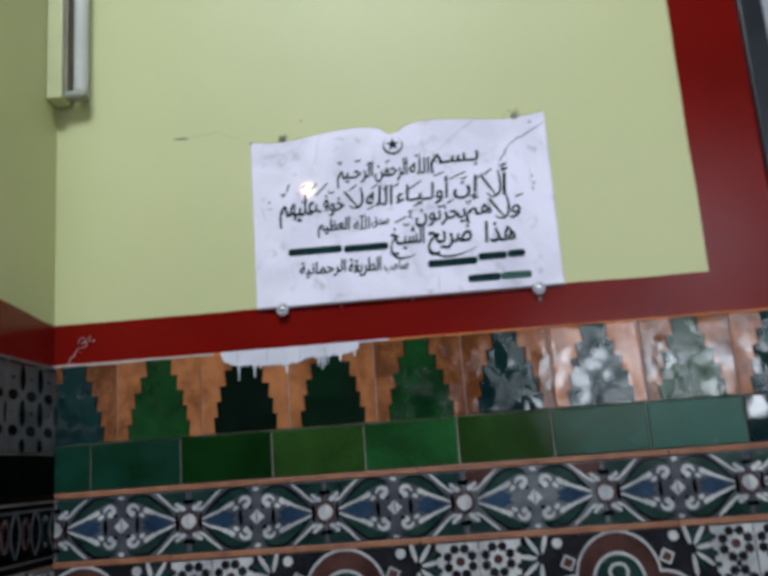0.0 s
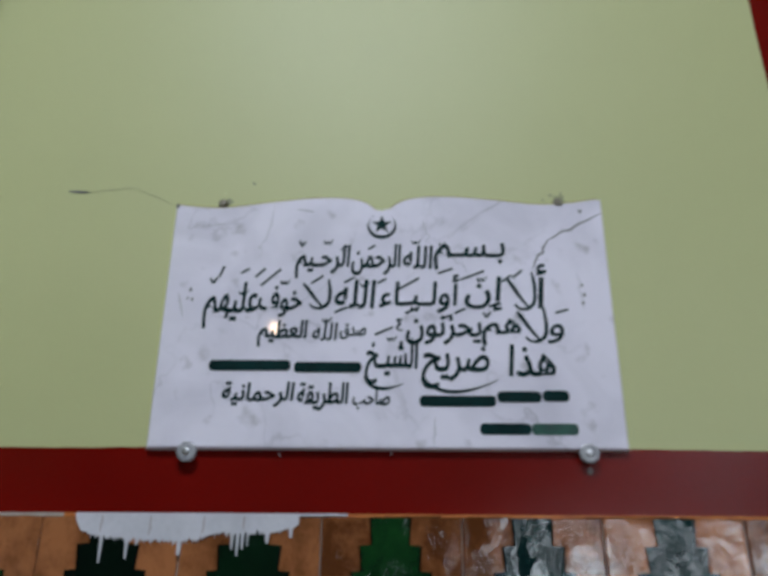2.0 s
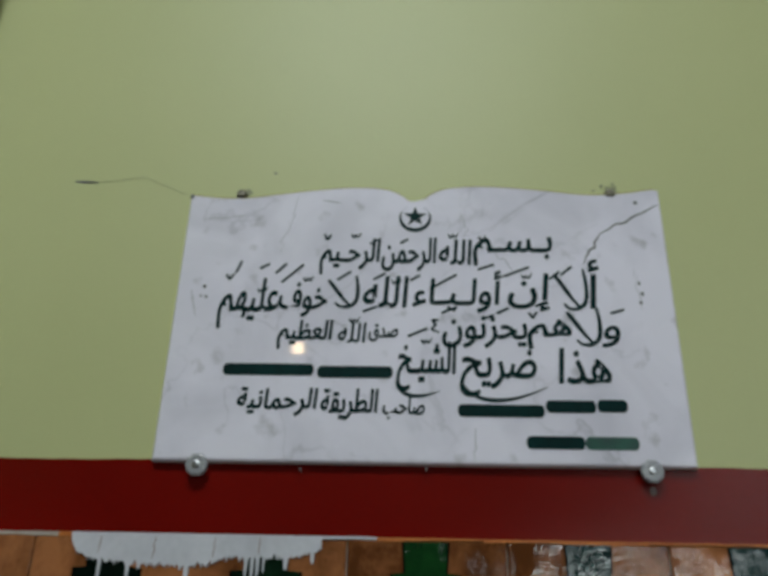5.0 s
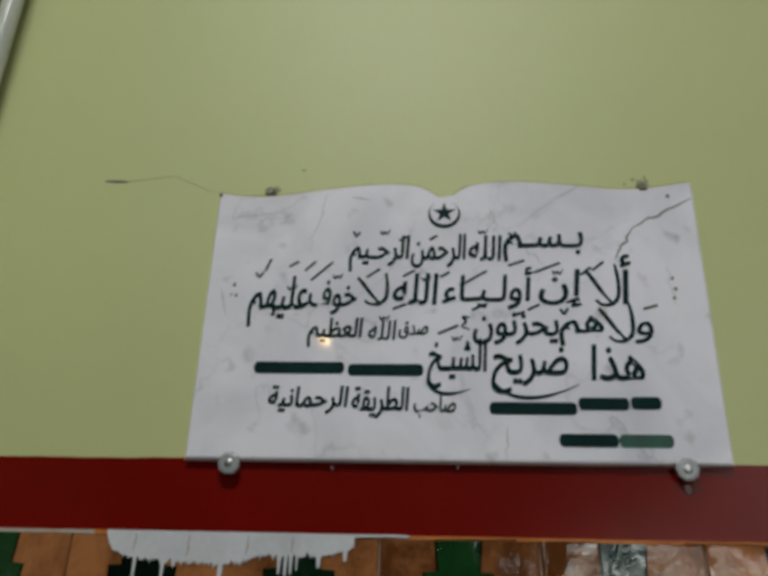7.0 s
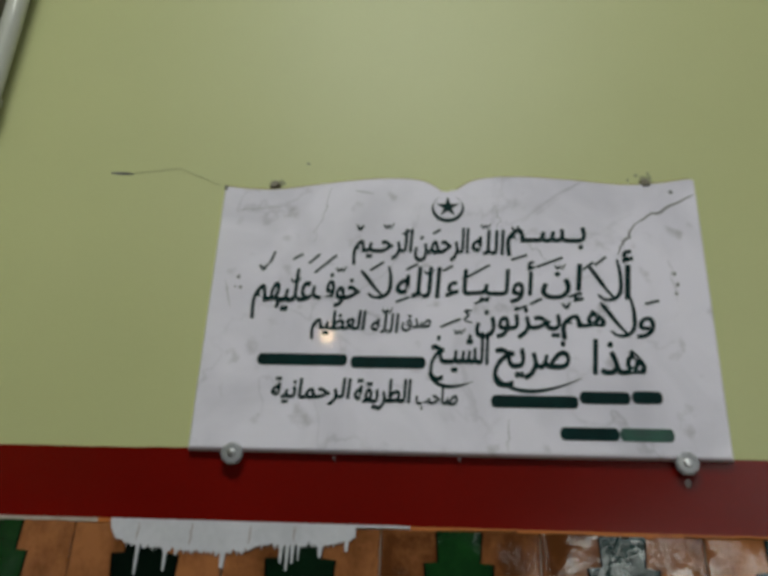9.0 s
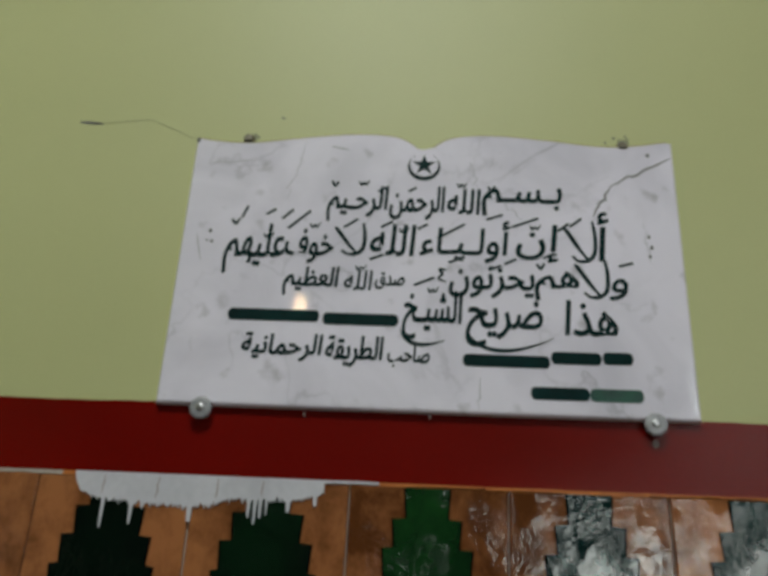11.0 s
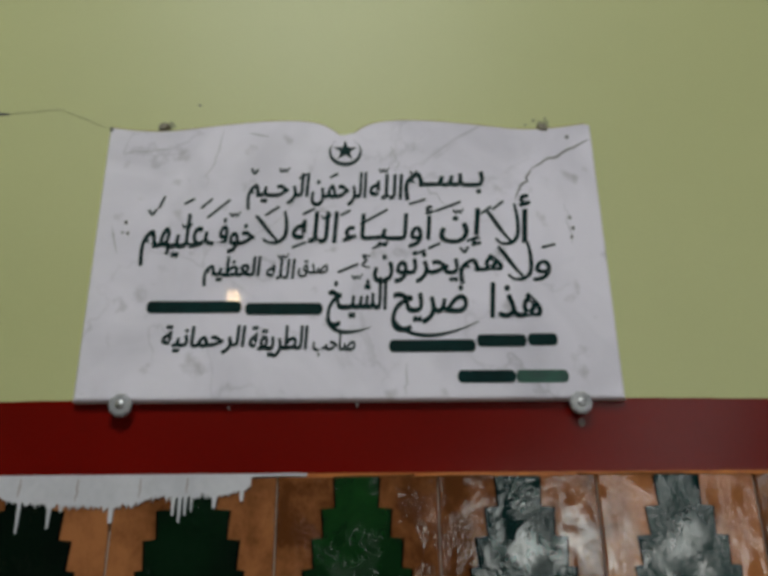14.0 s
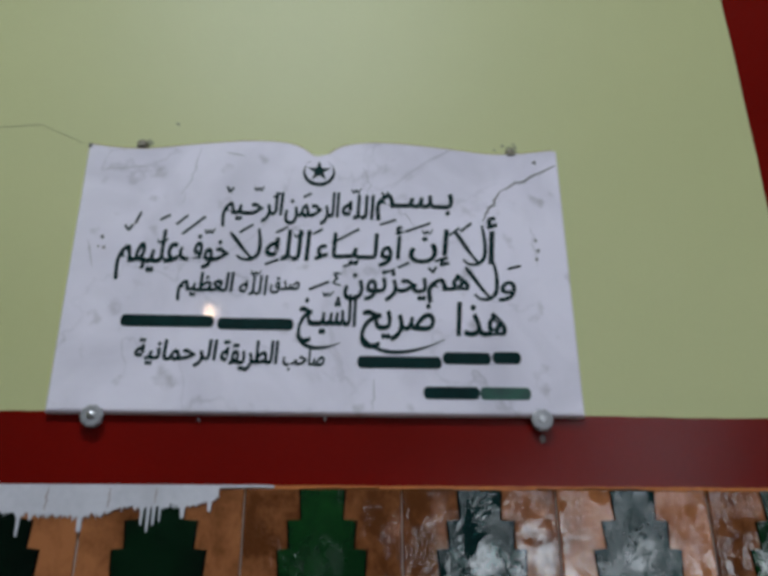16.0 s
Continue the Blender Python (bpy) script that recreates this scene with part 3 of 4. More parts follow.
# plain bars
for x0, z0, x1, m in ((-0.101, 1.793, -0.030, M_INK), (-0.195, 1.795, -0.108, M_INK), (0.170, 1.761, 0.195, M_INK),
                      (0.121, 1.760, 0.165, M_INK), (0.037, 1.755, 0.116, M_INK), (0.101, 1.7245, 0.152, M_INK), (0.156, 1.7245, 0.202, M_INK_FRESH)):
    bm = bmesh.new()
    z, h = z0 - P_BOT - 0.0025, 0.0062
    ends = [(x1 - 0.002 + 0.004 * math.cos(a), z + h * math.sin(a)) for a in np.linspace(-1.57, 1.57, 7)] + [(x0 + 0.002 - 0.004 * math.cos(a), z - h * math.sin(a)) for a in np.linspace(-1.57, 1.57, 7)]
    plate(bm, ends, FACE, FACE + 0.0004)
    part("bar", bm, m, slab)
# vowel strokes
for x0, z0, x1, z1 in ((-0.153, 1.900, -0.142, 1.911), (-0.146, 1.889, -0.124, 1.910), (-0.170, 1.905, -0.160, 1.911), (0.008, 1.882, 0.036, 1.899),
                       (0.058, 1.905, 0.075, 1.911), (0.084, 1.897, 0.111, 1.908), (0.131, 1.894, 0.142, 1.903), (0.143, 1.899, 0.155, 1.909),
                       (0.190, 1.856, 0.204, 1.860), (-0.014, 1.829, 0.006, 1.838), (0.060, 1.848, 0.073, 1.853), (-0.050, 1.893, -0.038, 1.900),
                       (0.108, 1.856, 0.112, 1.850), (0.112, 1.850, 0.116, 1.857), (0.060, 1.944, 0.064, 1.938), (0.064, 1.938, 0.067, 1.945),
                       (-0.104, 1.947, -0.101, 1.940), (-0.101, 1.940, -0.097, 1.946), (-0.205, 1.898, -0.201, 1.892), (-0.201, 1.892, -0.197, 1.899),
                       (-0.190, 1.914, -0.195, 1.900), (0.115, 1.863, 0.121, 1.866), (-0.088, 1.892, -0.074, 1.902), (0.076, 1.855, 0.088, 1.861), (0.020, 1.855, 0.036, 1.862), (-0.023, 1.936, -0.015, 1.941), (-0.055, 1.935, -0.047, 1.940), (-0.012, 1.892, -0.002, 1.898), (-0.060, 1.856, -0.046, 1.862)):
    bm = bmesh.new()
    ribbon(bm, [(x0, z0 - P_BOT), ((x0 + x1) / 2, (z0 + z1) / 2 - P_BOT), (x1, z1 - P_BOT)], 0.0026, FACE, FACE + 0.0004)
    part("vowel_stroke", bm, M_INK, slab)
# long tails under two words
for x0, z0, x1, z1, sag in ((0.040, 1.783, 0.122, 1.777, 0.017), (-0.026, 1.782, 0.018, 1.772, 0.010)):
    bm = bmesh.new()
    sweep = [(x0 + (x1 - x0) * t ** 1.5, z0 + (z1 - z0) * t - 4 * sag * t * (1 - t) - P_BOT) for t in [i / 20 for i in range(21)]]
    fat = [0.0021 * math.sin(math.pi * (0.12 + 0.84 * i / 20)) for i in range(21)]
    plate(bm, [(x, z - w) for (x, z), w in zip(sweep, fat)] + [(x, z + w) for (x, z), w in zip(sweep, fat)][::-1], FACE, FACE + 0.00035)
    part("letter_tail", bm, M_INK, slab)
# crescent and star
bm = bmesh.new()
cx, cz = -0.0075, 1.9665 - P_BOT
arc = [radians(a) for a in np.linspace(128, 412, 40)]
outer = [(cx + 0.0172 * math.cos(a), cz + 0.0165 * math.sin(a)) for a in arc]
inner = [(cx + 0.0150 * math.cos(a), cz + 0.0030 + 0.0150 * math.sin(a)) for a in arc]
for i in range(len(arc) - 1):
    plate(bm, [outer[i], outer[i + 1], inner[i + 1], inner[i]], FACE, FACE + 0.0004)
part("crescent", bm, M_INK, slab)
bm = bmesh.new()
star = []
for k in range(10):
    r, a = (0.0128, 0.0050)[k % 2], radians(90 + 36 * k)
    star.append((cx + r * math.cos(a), cz + 0.0025 + r * math.sin(a)))
plate(bm, star, FACE, FACE + 0.0004)
part("star", bm, M_INK, slab)


def meander(x0, z0, x1, z1, n, amp, seed):
    out = []
    for i in range(n + 1):
        t = i / n
        k = amp * math.sin(math.pi * t)
        out.append((x0 + (x1 - x0) * t + k * noise.noise(Vector((seed, 6 * t, 0))), z0 + (z1 - z0) * t + k * noise.noise(Vector((seed, 6 * t, 9)))))
    return out


# cracks in the marble
for pts, w in ((meander(0.252, 1.984, 0.188, 1.949, 14, 0.006, 1), 0.0024), (meander(0.188, 1.949, 0.167, 1.912, 10, 0.006, 2), 0.0024),
               (meander(-0.135, 1.994, -0.150, 1.925, 12, 0.012, 3), 0.0008), (meander(0.095, 1.905, 0.060, 1.945, 10, 0.012, 4), 0.0010),
               (meander(-0.108, 1.990, -0.088, 1.986, 6, 0.012, 5), 0.0016), (meander(-0.236, 1.966, -0.190, 1.970, 8, 0.006, 6), 0.0011), (meander(0.040, 1.975, 0.050, 1.940, 8, 0.010, 7), 0.0010),
               (meander(0.218, 1.905, 0.222, 1.860, 8, 0.010, 8), 0.0008), (meander(-0.240, 1.880, -0.232, 1.850, 8, 0.008, 9), 0.0012), (meander(0.052, 1.735, 0.050, 1.704, 8, 0.006, 10), 0.0011)):
    bm = bmesh.new()
    ribbon(bm, [(x, z - P_BOT) for x, z in pts], w, FACE - 0.0008, FACE + 0.0001, taper=True)
    part("crack", bm, M_CRACK if w > 0.002 else M_VEIN, slab)
bm = bmesh.new()
plate(bm, disc(0.2285, 1.987 - P_BOT, 0.0022, n=12), FACE - 0.001, FACE + 0.0002)
part("drill_hole", bm, M_CRACK, slab)

# small pits in the marble
for x, z, r in ((0.222, 1.890, 0.0016), (0.224, 1.878, 0.0018), (0.2215, 1.868, 0.0015), (-0.2265, 1.884, 0.0018), (-0.2235, 1.872, 0.0015), (-0.229, 1.873, 0.0011), (-0.2535, 1.9945, 0.0022)):
    bm = bmesh.new()
    plate(bm, disc(x, z - P_BOT, r, r * 1.3, 9), FACE - 0.001, FACE + 0.0002)
    part("pit", bm, M_CRACK, slab)

# mirror screws: a clear domed cap round a chrome screw
screw = thing("mirror_screw", -0.2138, -0.010, 1.6985, "clear fluted plastic mirror screw cap with chrome centre", "screw", "screws that hold the plaque")
flat = pose(0, 0, 0, 90)
bm = bmesh.new()
lathe(bm, [(0.0106, 0.0), (0.0109, 0.0015), (0.0100, 0.0031), (0.0080, 0.0039), (0.0058, 0.0034), (0.0044, 0.0036)], 60, flat, 0.035)
part("cap", bm, M_CLEAR, screw, smooth=True)
bm = bmesh.new()
lathe(bm, [(0.0040, 0.0034), (0.0040, 0.0042), (0.0032, 0.0047), (0.0010, 0.0048)], 20, flat)
part("screw_head", bm, M_CHROME, screw, "chrome screw head", smooth=True)
bm = bmesh.new()
lathe(bm, [(0.0085, -0.0086), (0.0085, 0.0), (0.0085, 0.0003)], 24, flat)
part("spacer", bm, M_CHROME, screw, smooth=True)
copy_thing(screw, pose(0.2153, -0.010, 1.6985))
# the upper two: small dull clips that grip the slab's edge
clip = thing("edge_clip", -0.2025, 0, 2.0015, "small dull metal clip at the plaque's top edge", "clip", "clips over the plaque")
bm = bmesh.new()
lathe(bm, [(0.0058, 0.0005), (0.0062, 0.003), (0.0056, 0.0065), (0.0034, 0.0085)], 20, pose(0, 0, 0.0055, 90))
part("button", bm, M_RUST, clip, smooth=True)
bm = bmesh.new()
box(bm, -0.0045, 0.0045, -0.0122, -0.004, -0.0005, 0.004, 0.001)
part("lip", bm, M_RUST, clip)
copy_thing(clip, pose(0.2065, 0, 2.0025))

# a thin, uneven ochre line along the plaque's top edge
bm = bmesh.new()
ribbon(bm, [(GROW * float(x), 1.7026 + GROW * (book_top(float(x)) - P_BOT) + 0.0010 + 0.0008 * noise.noise(Vector((float(x) * 40, 0, 0)))) for x in np.linspace(-0.254, 0.25, 70)], 0.0026, 0.0, 0.0086)
tagged(part("edge_stain", bm, M_OCHRE), "thin ochre line along the plaque's top edge", "stain")
# smudges and pencil dots over the screws, wall crack
for x, z, s in ((-0.198, 2.0125, 1), (0.209, 2.016, 2), (0.199, 2.021, 3), (-0.168, 2.039, 4), (0.190, 2.015, 5), (0.212, 2.024, 6), (-0.206, 2.014, 7)):
    bm = bmesh.new()
    r = 0.0085 if s == 2 else 0.006 if s < 3 else 0.0022
    plate(bm, [(px + r * 0.9 * noise.noise(Vector((px * 300, pz * 300, s))), pz + r * 0.9 * noise.noise(Vector((px * 300, pz * 300, s + 7)))) for px, pz in disc(x, z, r, r * 0.7, 16)], 0, 0.0004)
    part("smudge", bm, M_SOOT, wall_north)
bm = bmesh.new()
ribbon(bm, meander(-0.399, 2.0275, -0.372, 2.026, 6, 0.004, 11), 0.0036, 0, 0.0004, taper=True)
part("wall_crack", bm, M_CRACK, wall_north)
bm = bmesh.new()
ribbon(bm, meander(-0.374, 2.026, -0.318, 2.0335, 10, 0.004, 12), 0.0009, 0, 0.0004)
ribbon(bm, meander(-0.318, 2.0335, -0.268, 2.010, 10, 0.004, 13), 0.0007, 0, 0.0004)
part("wall_crack", bm, M_FAINT, wall_north)

# ---- lamps ----
tube_lamp = thing("tube_lamp", CORNER, 0, 2.107, "unlit fluorescent tube batten mounted upright in the corner, casing overpainted green", "lamp")
bm = bmesh.new()
box(bm, 0.0005, 0.029, -0.047, -0.004, 0.0, 0.64, 0.003)
part("casing", bm, M_BATTEN, tube_lamp)
bm = bmesh.new()
box(bm, 0.029, 0.036, -0.040, -0.012, 0.012, 0.628, 0.002)
part("reflector", bm, M_GAP, tube_lamp, "brown reflector strip")
for z in (0.0, 0.622):
    bm = bmesh.new()
    box(bm, 0.029, 0.069, -0.040, -0.013, z + 0.003, z + 0.015, 0.004)
    part("lamp_holder", bm, M_STEEL, tube_lamp, "grey plastic lamp holder")
bm = bmesh.new()
lathe(bm, [(0.0125, 0.015), (0.013, 0.018), (0.013, 0.620), (0.0125, 0.622)], 24, pose(0.0555, -0.0265, 0))
part("tube", bm, M_TUBE, tube_lamp, "white glass fluorescent tube", smooth=True)

bulb = thing("pendant_bulb", -0.412, -1.786, 2.54, "lit warm bulb hanging on a black cord", "lamp")
bm = bmesh.new()
bmesh.ops.create_uvsphere(bm, u_segments=20, v_segments=12, radius=0.020)
part("glass_bulb", bm, M_BULB, bulb, smooth=True)
bm = bmesh.new()
lathe(bm, [(0.012, 0.017), (0.016, 0.028), (0.016, 0.06), (0.006, 0.07)], 16)
part("socket", bm, M_CORD, bulb)
bm = bmesh.new()
lathe(bm, [(0.003, 0.068), (0.003, ROOM_H - 2.54)], 8)
part("cord", bm, M_CORD, bulb)

# ---- the tiled dado ----
# a bed of grout behind the pieces, on both walls
bm = bmesh.new()
plate(bm, [(CORNER, 0.0), (PIER, 0.0), (PIER, BOT_RED - 0.003), (CORNER, BOT_RED - 0.003)], 0.0, 0.0045)
bed_north = tagged(part("dado_north", bm, M_GROUT), "glazed ceramic tile dado with stepped green merlons", kind="structure")
bm = bmesh.new()
plate(bm, [(WEST_END, 0.0), (-0.0085, 0.0), (-0.0085, BOT_RED - 0.003), (WEST_END, BOT_RED - 0.003)], 0.0, 0.0045)
bed_west = tagged(part("dado_west", bm, M_GROUT), "patterned ceramic tile dado on the side wall", kind="structure")
bed_west.matrix_basis = pose(CORNER, 0, 0, 0, 0, 90)
T_BACK, T_FACE = 0.004, 0.0085


def slab_tile(bm, x0, x1, z0, z1, mi=0, edge=0.0014):
    """A tile body with softened front edges."""
    a = [(x0, z0), (x1, z0), (x1, z1), (x0, z1)]
    e = edge
    b = [(x0 + e, z0 + e), (x1 - e, z0 + e), (x1 - e, z1 - e), (x0 + e, z1 - e)]
    r0 = [bm.verts.new((x, -T_BACK, z)) for x, z in a]
    r1 = [bm.verts.new((x, -T_FACE + e * 0.7, z)) for x, z in a]
    r2 = [bm.verts.new((x, -T_FACE, z)) for x, z in b]
    for p, q in ((r0, r1), (r1, r2)):
        for i in range(4):
            j = (i + 1) % 4
            bm.faces.new((p[i], p[j], q[j], q[i])).material_index = mi
    bm.faces.new(r2).material_index = mi


def piece(name, me, bed, x, z, lean=0.0, tip=0.0, swing=0.0):
    ob = new(name, me)
    ob.parent = bed
    ob.matrix_basis = pose(x, 0, z, tip, lean, swing)
    return ob


# merlon tiles: a stepped green merlon on orange-brown glaze
MW, MH = 0.1447, BOT_RED - 0.001 - Z_MERLON


def merlon_tile(w0, w1, seed, glaze):
    """From w0 to w1 along the tile, whose merlon stands in the middle of its full width."""
    bm = bmesh.new()
    slab_tile(bm, w0 + 0.0008, w1 - 0.0008, 0.001, MH - 0.0005, 0)
    half = [0.70, 0.63, 0.545, 0.415, 0.27]
    left, right = [], []
    z = 0.0014
    for i, h in enumerate(half):
        top = MH - 0.001 if i == 4 else MH - 0.0275 - 0.0255 * (3 - i)
        wl = MW / 2 - h * MW / 2 + 0.0022 * noise.noise(Vector((seed, i, 0)))
        wr = MW / 2 + h * MW / 2 + 0.0022 * noise.noise(Vector((seed, i, 5)))
        # each step flares a little towards its top
        left += [(wl + 0.0012, z), (wl - 0.0006, top - 0.002)]
        right += [(wr - 0.0012, z), (wr + 0.0006, top - 0.002)]
        z = top - 0.001
    left[-1], right[-1] = (left[-1][0], MH - 0.0016), (right[-1][0], MH - 0.0016)
    pts = [(max(w0 + 0.0015, min(w1 - 0.0015, x)), zz) for x, zz in right + left[::-1]]
    plate(bm, pts, T_FACE - 0.002, T_FACE + 0.0009, 1)
    # a dark drawn line round the merlon
    rim = [(max(w0 + 0.0012, min(w1 - 0.0012, x + (0.0017 if x > MW / 2 else -0.0017))), zz) for x, zz in pts]
    plate(bm, rim, T_FACE - 0.002, T_FACE + 0.0004, 2)
    return finish("merlon_tile", bm, [M_ORANGE, glaze, M_BLACK])


X_MERLON = -0.067
glazes = {-3: M_MERLON, -2: M_MERLON_BLACK, -1: M_MERLON_DARK, 0: M_MERLON, 1: M_MERLON_TEAL, 2: M_MERLON_TEAL, 3: M_MERLON}
for k, glaze in glazes.items():
    piece("merlon_tile", merlon_tile(0, MW, 3.7 * k + 1.3, glaze), bed_north, X_MERLON + MW * k, Z_MERLON, random.uniform(-0.25, 0.25), random.uniform(-0.4, 0.4), random.uniform(-0.35, 0.35))
piece("merlon_tile", merlon_tile(MW - (X_MERLON - 3 * MW - CORNER), MW, 3.3, M_MERLON_TEAL), bed_north, X_MERLON - 4 * MW, Z_MERLON)
piece("merlon_tile", merlon_tile(0, PIER - X_MERLON - 4 * MW, 6.3, M_MERLON_TEAL), bed_north, X_MERLON + 4 * MW, Z_MERLON)

# bottle-green tiles
GW, X_GREEN = 0.1515, -0.0915
bm = bmesh.new()
slab_tile(bm, 0.0008, GW - 0.0008, 0.0008, Z_MERLON - Z_GREEN - 0.0008, 0, 0.0018)
bm.to_mesh(sea_me := bpy.data.meshes.new("green_tile"))
bm.to_mesh(olive_me := bpy.data.meshes.new("green_tile"))
sea_me.materials.append(M_SEA)
olive_me.materials.append(M_OLIVE)
bm.to_mesh(deep_me := bpy.data.meshes.new("green_tile"))
deep_me.materials.append(M_DEEP)
green_me = finish("green_tile", bm, M_GREEN)
for k, me in zip(range(-2, 4), (deep_me, olive_me, green_me, olive_me, sea_me, sea_me)):
    piece("green_tile", me, bed_north, X_GREEN + GW * k, Z_GREEN, random.uniform(-0.3, 0.3))
for x0, x1 in ((CORNER, X_GREEN - 3 * GW), (X_GREEN - 3 * GW, X_GREEN - 2 * GW), (X_GREEN + 4 * GW, PIER)):
    bm = bmesh.new()
    slab_tile(bm, 0.0008, x1 - x0 - 0.0008, 0.0008, Z_MERLON - Z_GREEN - 0.0008, 0, 0.0018)
    piece("green_tile", finish("green_tile", bm, M_POLISHED if x0 > 0 else M_DARKSEA), bed_north, x0, Z_GREEN)

# thin terracotta courses over and under the border
for z0, z1 in ((Z_GREEN - 0.0095, Z_GREEN), (Z_PANEL, Z_BORDER)):
    x = CORNER
    while x < PIER - 0.02:
        w = min(0.2, PIER - x)
        bm = bmesh.new()
        box(bm, 0.0005, w - 0.0005, -0.0098, -0.004, 0.0004, z1 - z0 - 0.0004, 0.0012)
        piece("terracotta_strip", finish("terracotta_strip", bm, M_TERRA), bed_north, x, z0)
        x += w

# border tiles: pairs of leaves between round buds
BW, BH = 0.2217, Z_GREEN - 0.0095 - Z_BORDER
L1 = T_FACE + 0.0005


def swirl(bm, x, z, sx, sz, r, mi):
    """A white comma-shaped curl."""
    pts = [(x + sx * r * math.cos(a) * (0.45 + 0.55 * k / 9), z + sz * r * math.sin(a) * (0.45 + 0.55 * k / 9)) for k, a in enumerate(np.linspace(-1.4, 3.2, 10))]
    ribbon(bm, pts, 0.0072, T_FACE - 0.001, L1 + 0.0005, mi, taper=True)
    plate(bm, disc(pts[0][0], pts[0][1], 0.0052, n=10), T_FACE - 0.001, L1 + 0.0006, mi)


def border_tile(seed, ground, hazed=False):
    """Slots: 0 ground, 1 white, 2 leaf green, 3 blue, 4 maroon, 5 black. A bud stands at both ends, curls in the middle; hand-painted, so no two alike."""
    bm = bmesh.new()
    slab_tile(bm, 0.0004, BW - 0.0004, 0.0005, BH - 0.0005, 0, 0.001)
    mid, f0 = BH / 2, T_FACE - 0.001
    lay = [0.0]

    def paint(e, side, s, pts, mi, high=0.0, line=0.0, thin=True):
        lay[0] += 0.000004
        out = []
        for x, z in pts:
            q = Vector((seed + 31 * side + 17 * s + 40 * x, 60 * z, mi))
            out.append((e + side * (x + 0.0016 * noise.noise(q)), mid + s * max(-0.0475, min(0.0475, z + 0.0016 * noise.noise(q + Vector((9, 0, 0)))))))
        if line:
            ribbon(bm, out, line, f0, L1 + high + lay[0], mi, taper=thin)
        else:
            plate(bm, out, f0, L1 + high + lay[0], mi)

    for side, e in ((1, 0.0), (-1, BW)):
        for s in (1, -1):
            # corner triangle, leaf, their white edges
            paint(e, side, s, ((0.005, 0.033), (0.016, 0.030), (0.024, 0.022), (0.040, 0.036), (0.050, 0.0475), (0.005, 0.0475)), 2 if s < 0 else 4 if hazed else 2)
            paint(e, side, s, ((0.021, 0.003), (0.032, 0.015), (0.045, 0.028), (0.060, 0.041), (0.076, 0.0465), (0.094, 0.0445), (0.106, 0.034), (0.098, 0.037), (0.084, 0.036), (0.068, 0.027), (0.046, 0.012)), 2)
            paint(e, side, s, ((0.023, 0.006), (0.036, 0.020), (0.050, 0.034), (0.066, 0.0455), (0.084, 0.0470), (0.100, 0.0415)), 5, 0.0002, 0.0040)
            paint(e, side, s, ((0.014, 0.018), (0.024, 0.021), (0.036, 0.032), (0.047, 0.042), (0.053, 0.0470)), 1, 0.0004, 0.0046)
            paint(e, side, s, ((0.017, 0.001), (0.034, 0.008), (0.050, 0.014), (0.063, 0.021), (0.074, 0.022)), 1, 0.0004, 0.0044)
            # serrated white fringe
            for x, z, r in ((0.060, 0.018, 0.0048), (0.069, 0.022, 0.0056), (0.077, 0.016, 0.0044), (0.011, 0.0215, 0.0050), (0.018, 0.027, 0.0042), (0.020, 0.0195, 0.0036)):
                paint(e, side, s, disc(x, z, r * 1.15, r * 0.8, 9, 0.6), 1, 0.0006)
            swirl(bm, e + side * 0.0925, mid + s * 0.0235, side, s, 0.0100, 1)
            paint(e, side, s, disc(0.099, 0.0165, 0.0045, 0.0034, 8), 5, 0.0004)
            paint(e, side, s, disc(0.004, 0.031, 0.0060, 0.0040, 9), 5, 0.0003)
            paint(e, side, s, disc(BW / 2, 0.0440, 0.0050, 0.0028, 8), 1, 0.0005)
        paint(e, side, 1, ((0.026, 0.0), (0.040, 0.005), (0.054, 0.0105), (0.060, 0.016), (0.065, 0.010), (0.077, 0.006), (0.071, 0.0), (0.077, -0.006), (0.065, -0.010), (0.060, -0.016), (0.054, -0.0105), (0.040, -0.005)), 3, 0.0001)
        paint(e, side, 1, disc(0.0845, 0.0, 0.0034, 0.0125, 12), 0 if hazed else 5, 0.0006)
        paint(e, side, 1, disc(0.0195, 0.0, 0.0030, 0.0150, 12), 0 if hazed else 5, 0.0010)
        paint(e, side, 1, [(0.0118 * math.sin(a), 0.0118 * math.cos(a)) for a in np.linspace(0, math.pi, 10)], 1, 0.0008)
        paint(e, side, 1, [(0.0145 * math.sin(a), 0.0165 * math.cos(a)) for a in np.linspace(0.05, math.pi - 0.05, 10)], 4, 0.0007, 0.0034, False)
    paint(BW / 2, 1, 1, ((-0.012, 0.0), (-0.006, 0.006), (0.0, 0.0125), (0.006, 0.006), (0.012, 0.0), (0.006, -0.006), (0.0, -0.0125), (-0.006, -0.006)), 1, 0.0007)
    paint(BW / 2, 1, 1, ((0.0, 0.011), (0.0004, 0.0), (0.0, -0.011)), 0, 0.0009, 0.0022)
    return finish("border_tile", bm, [ground, M_ENAMEL, M_LEAF, M_BLUE, M_MAROON, M_BLACK])


X_BORDER = -0.1605
# Tile 1 has reflection haze painted in, with a paler ground and ovals.
for k in range(-2, 3):
    piece("border_tile", border_tile(5.3 * k, M_HAZED if k == 1 else M_GROUND, k == 1), bed_north, X_BORDER + BW * k, Z_BORDER, random.uniform(-0.2, 0.2))
border_me = border_tile(21.0, M_GROUND)
# panel tiles under the border: medallions between wheels of dark dots
PW, PH = 0.4225, 0.30


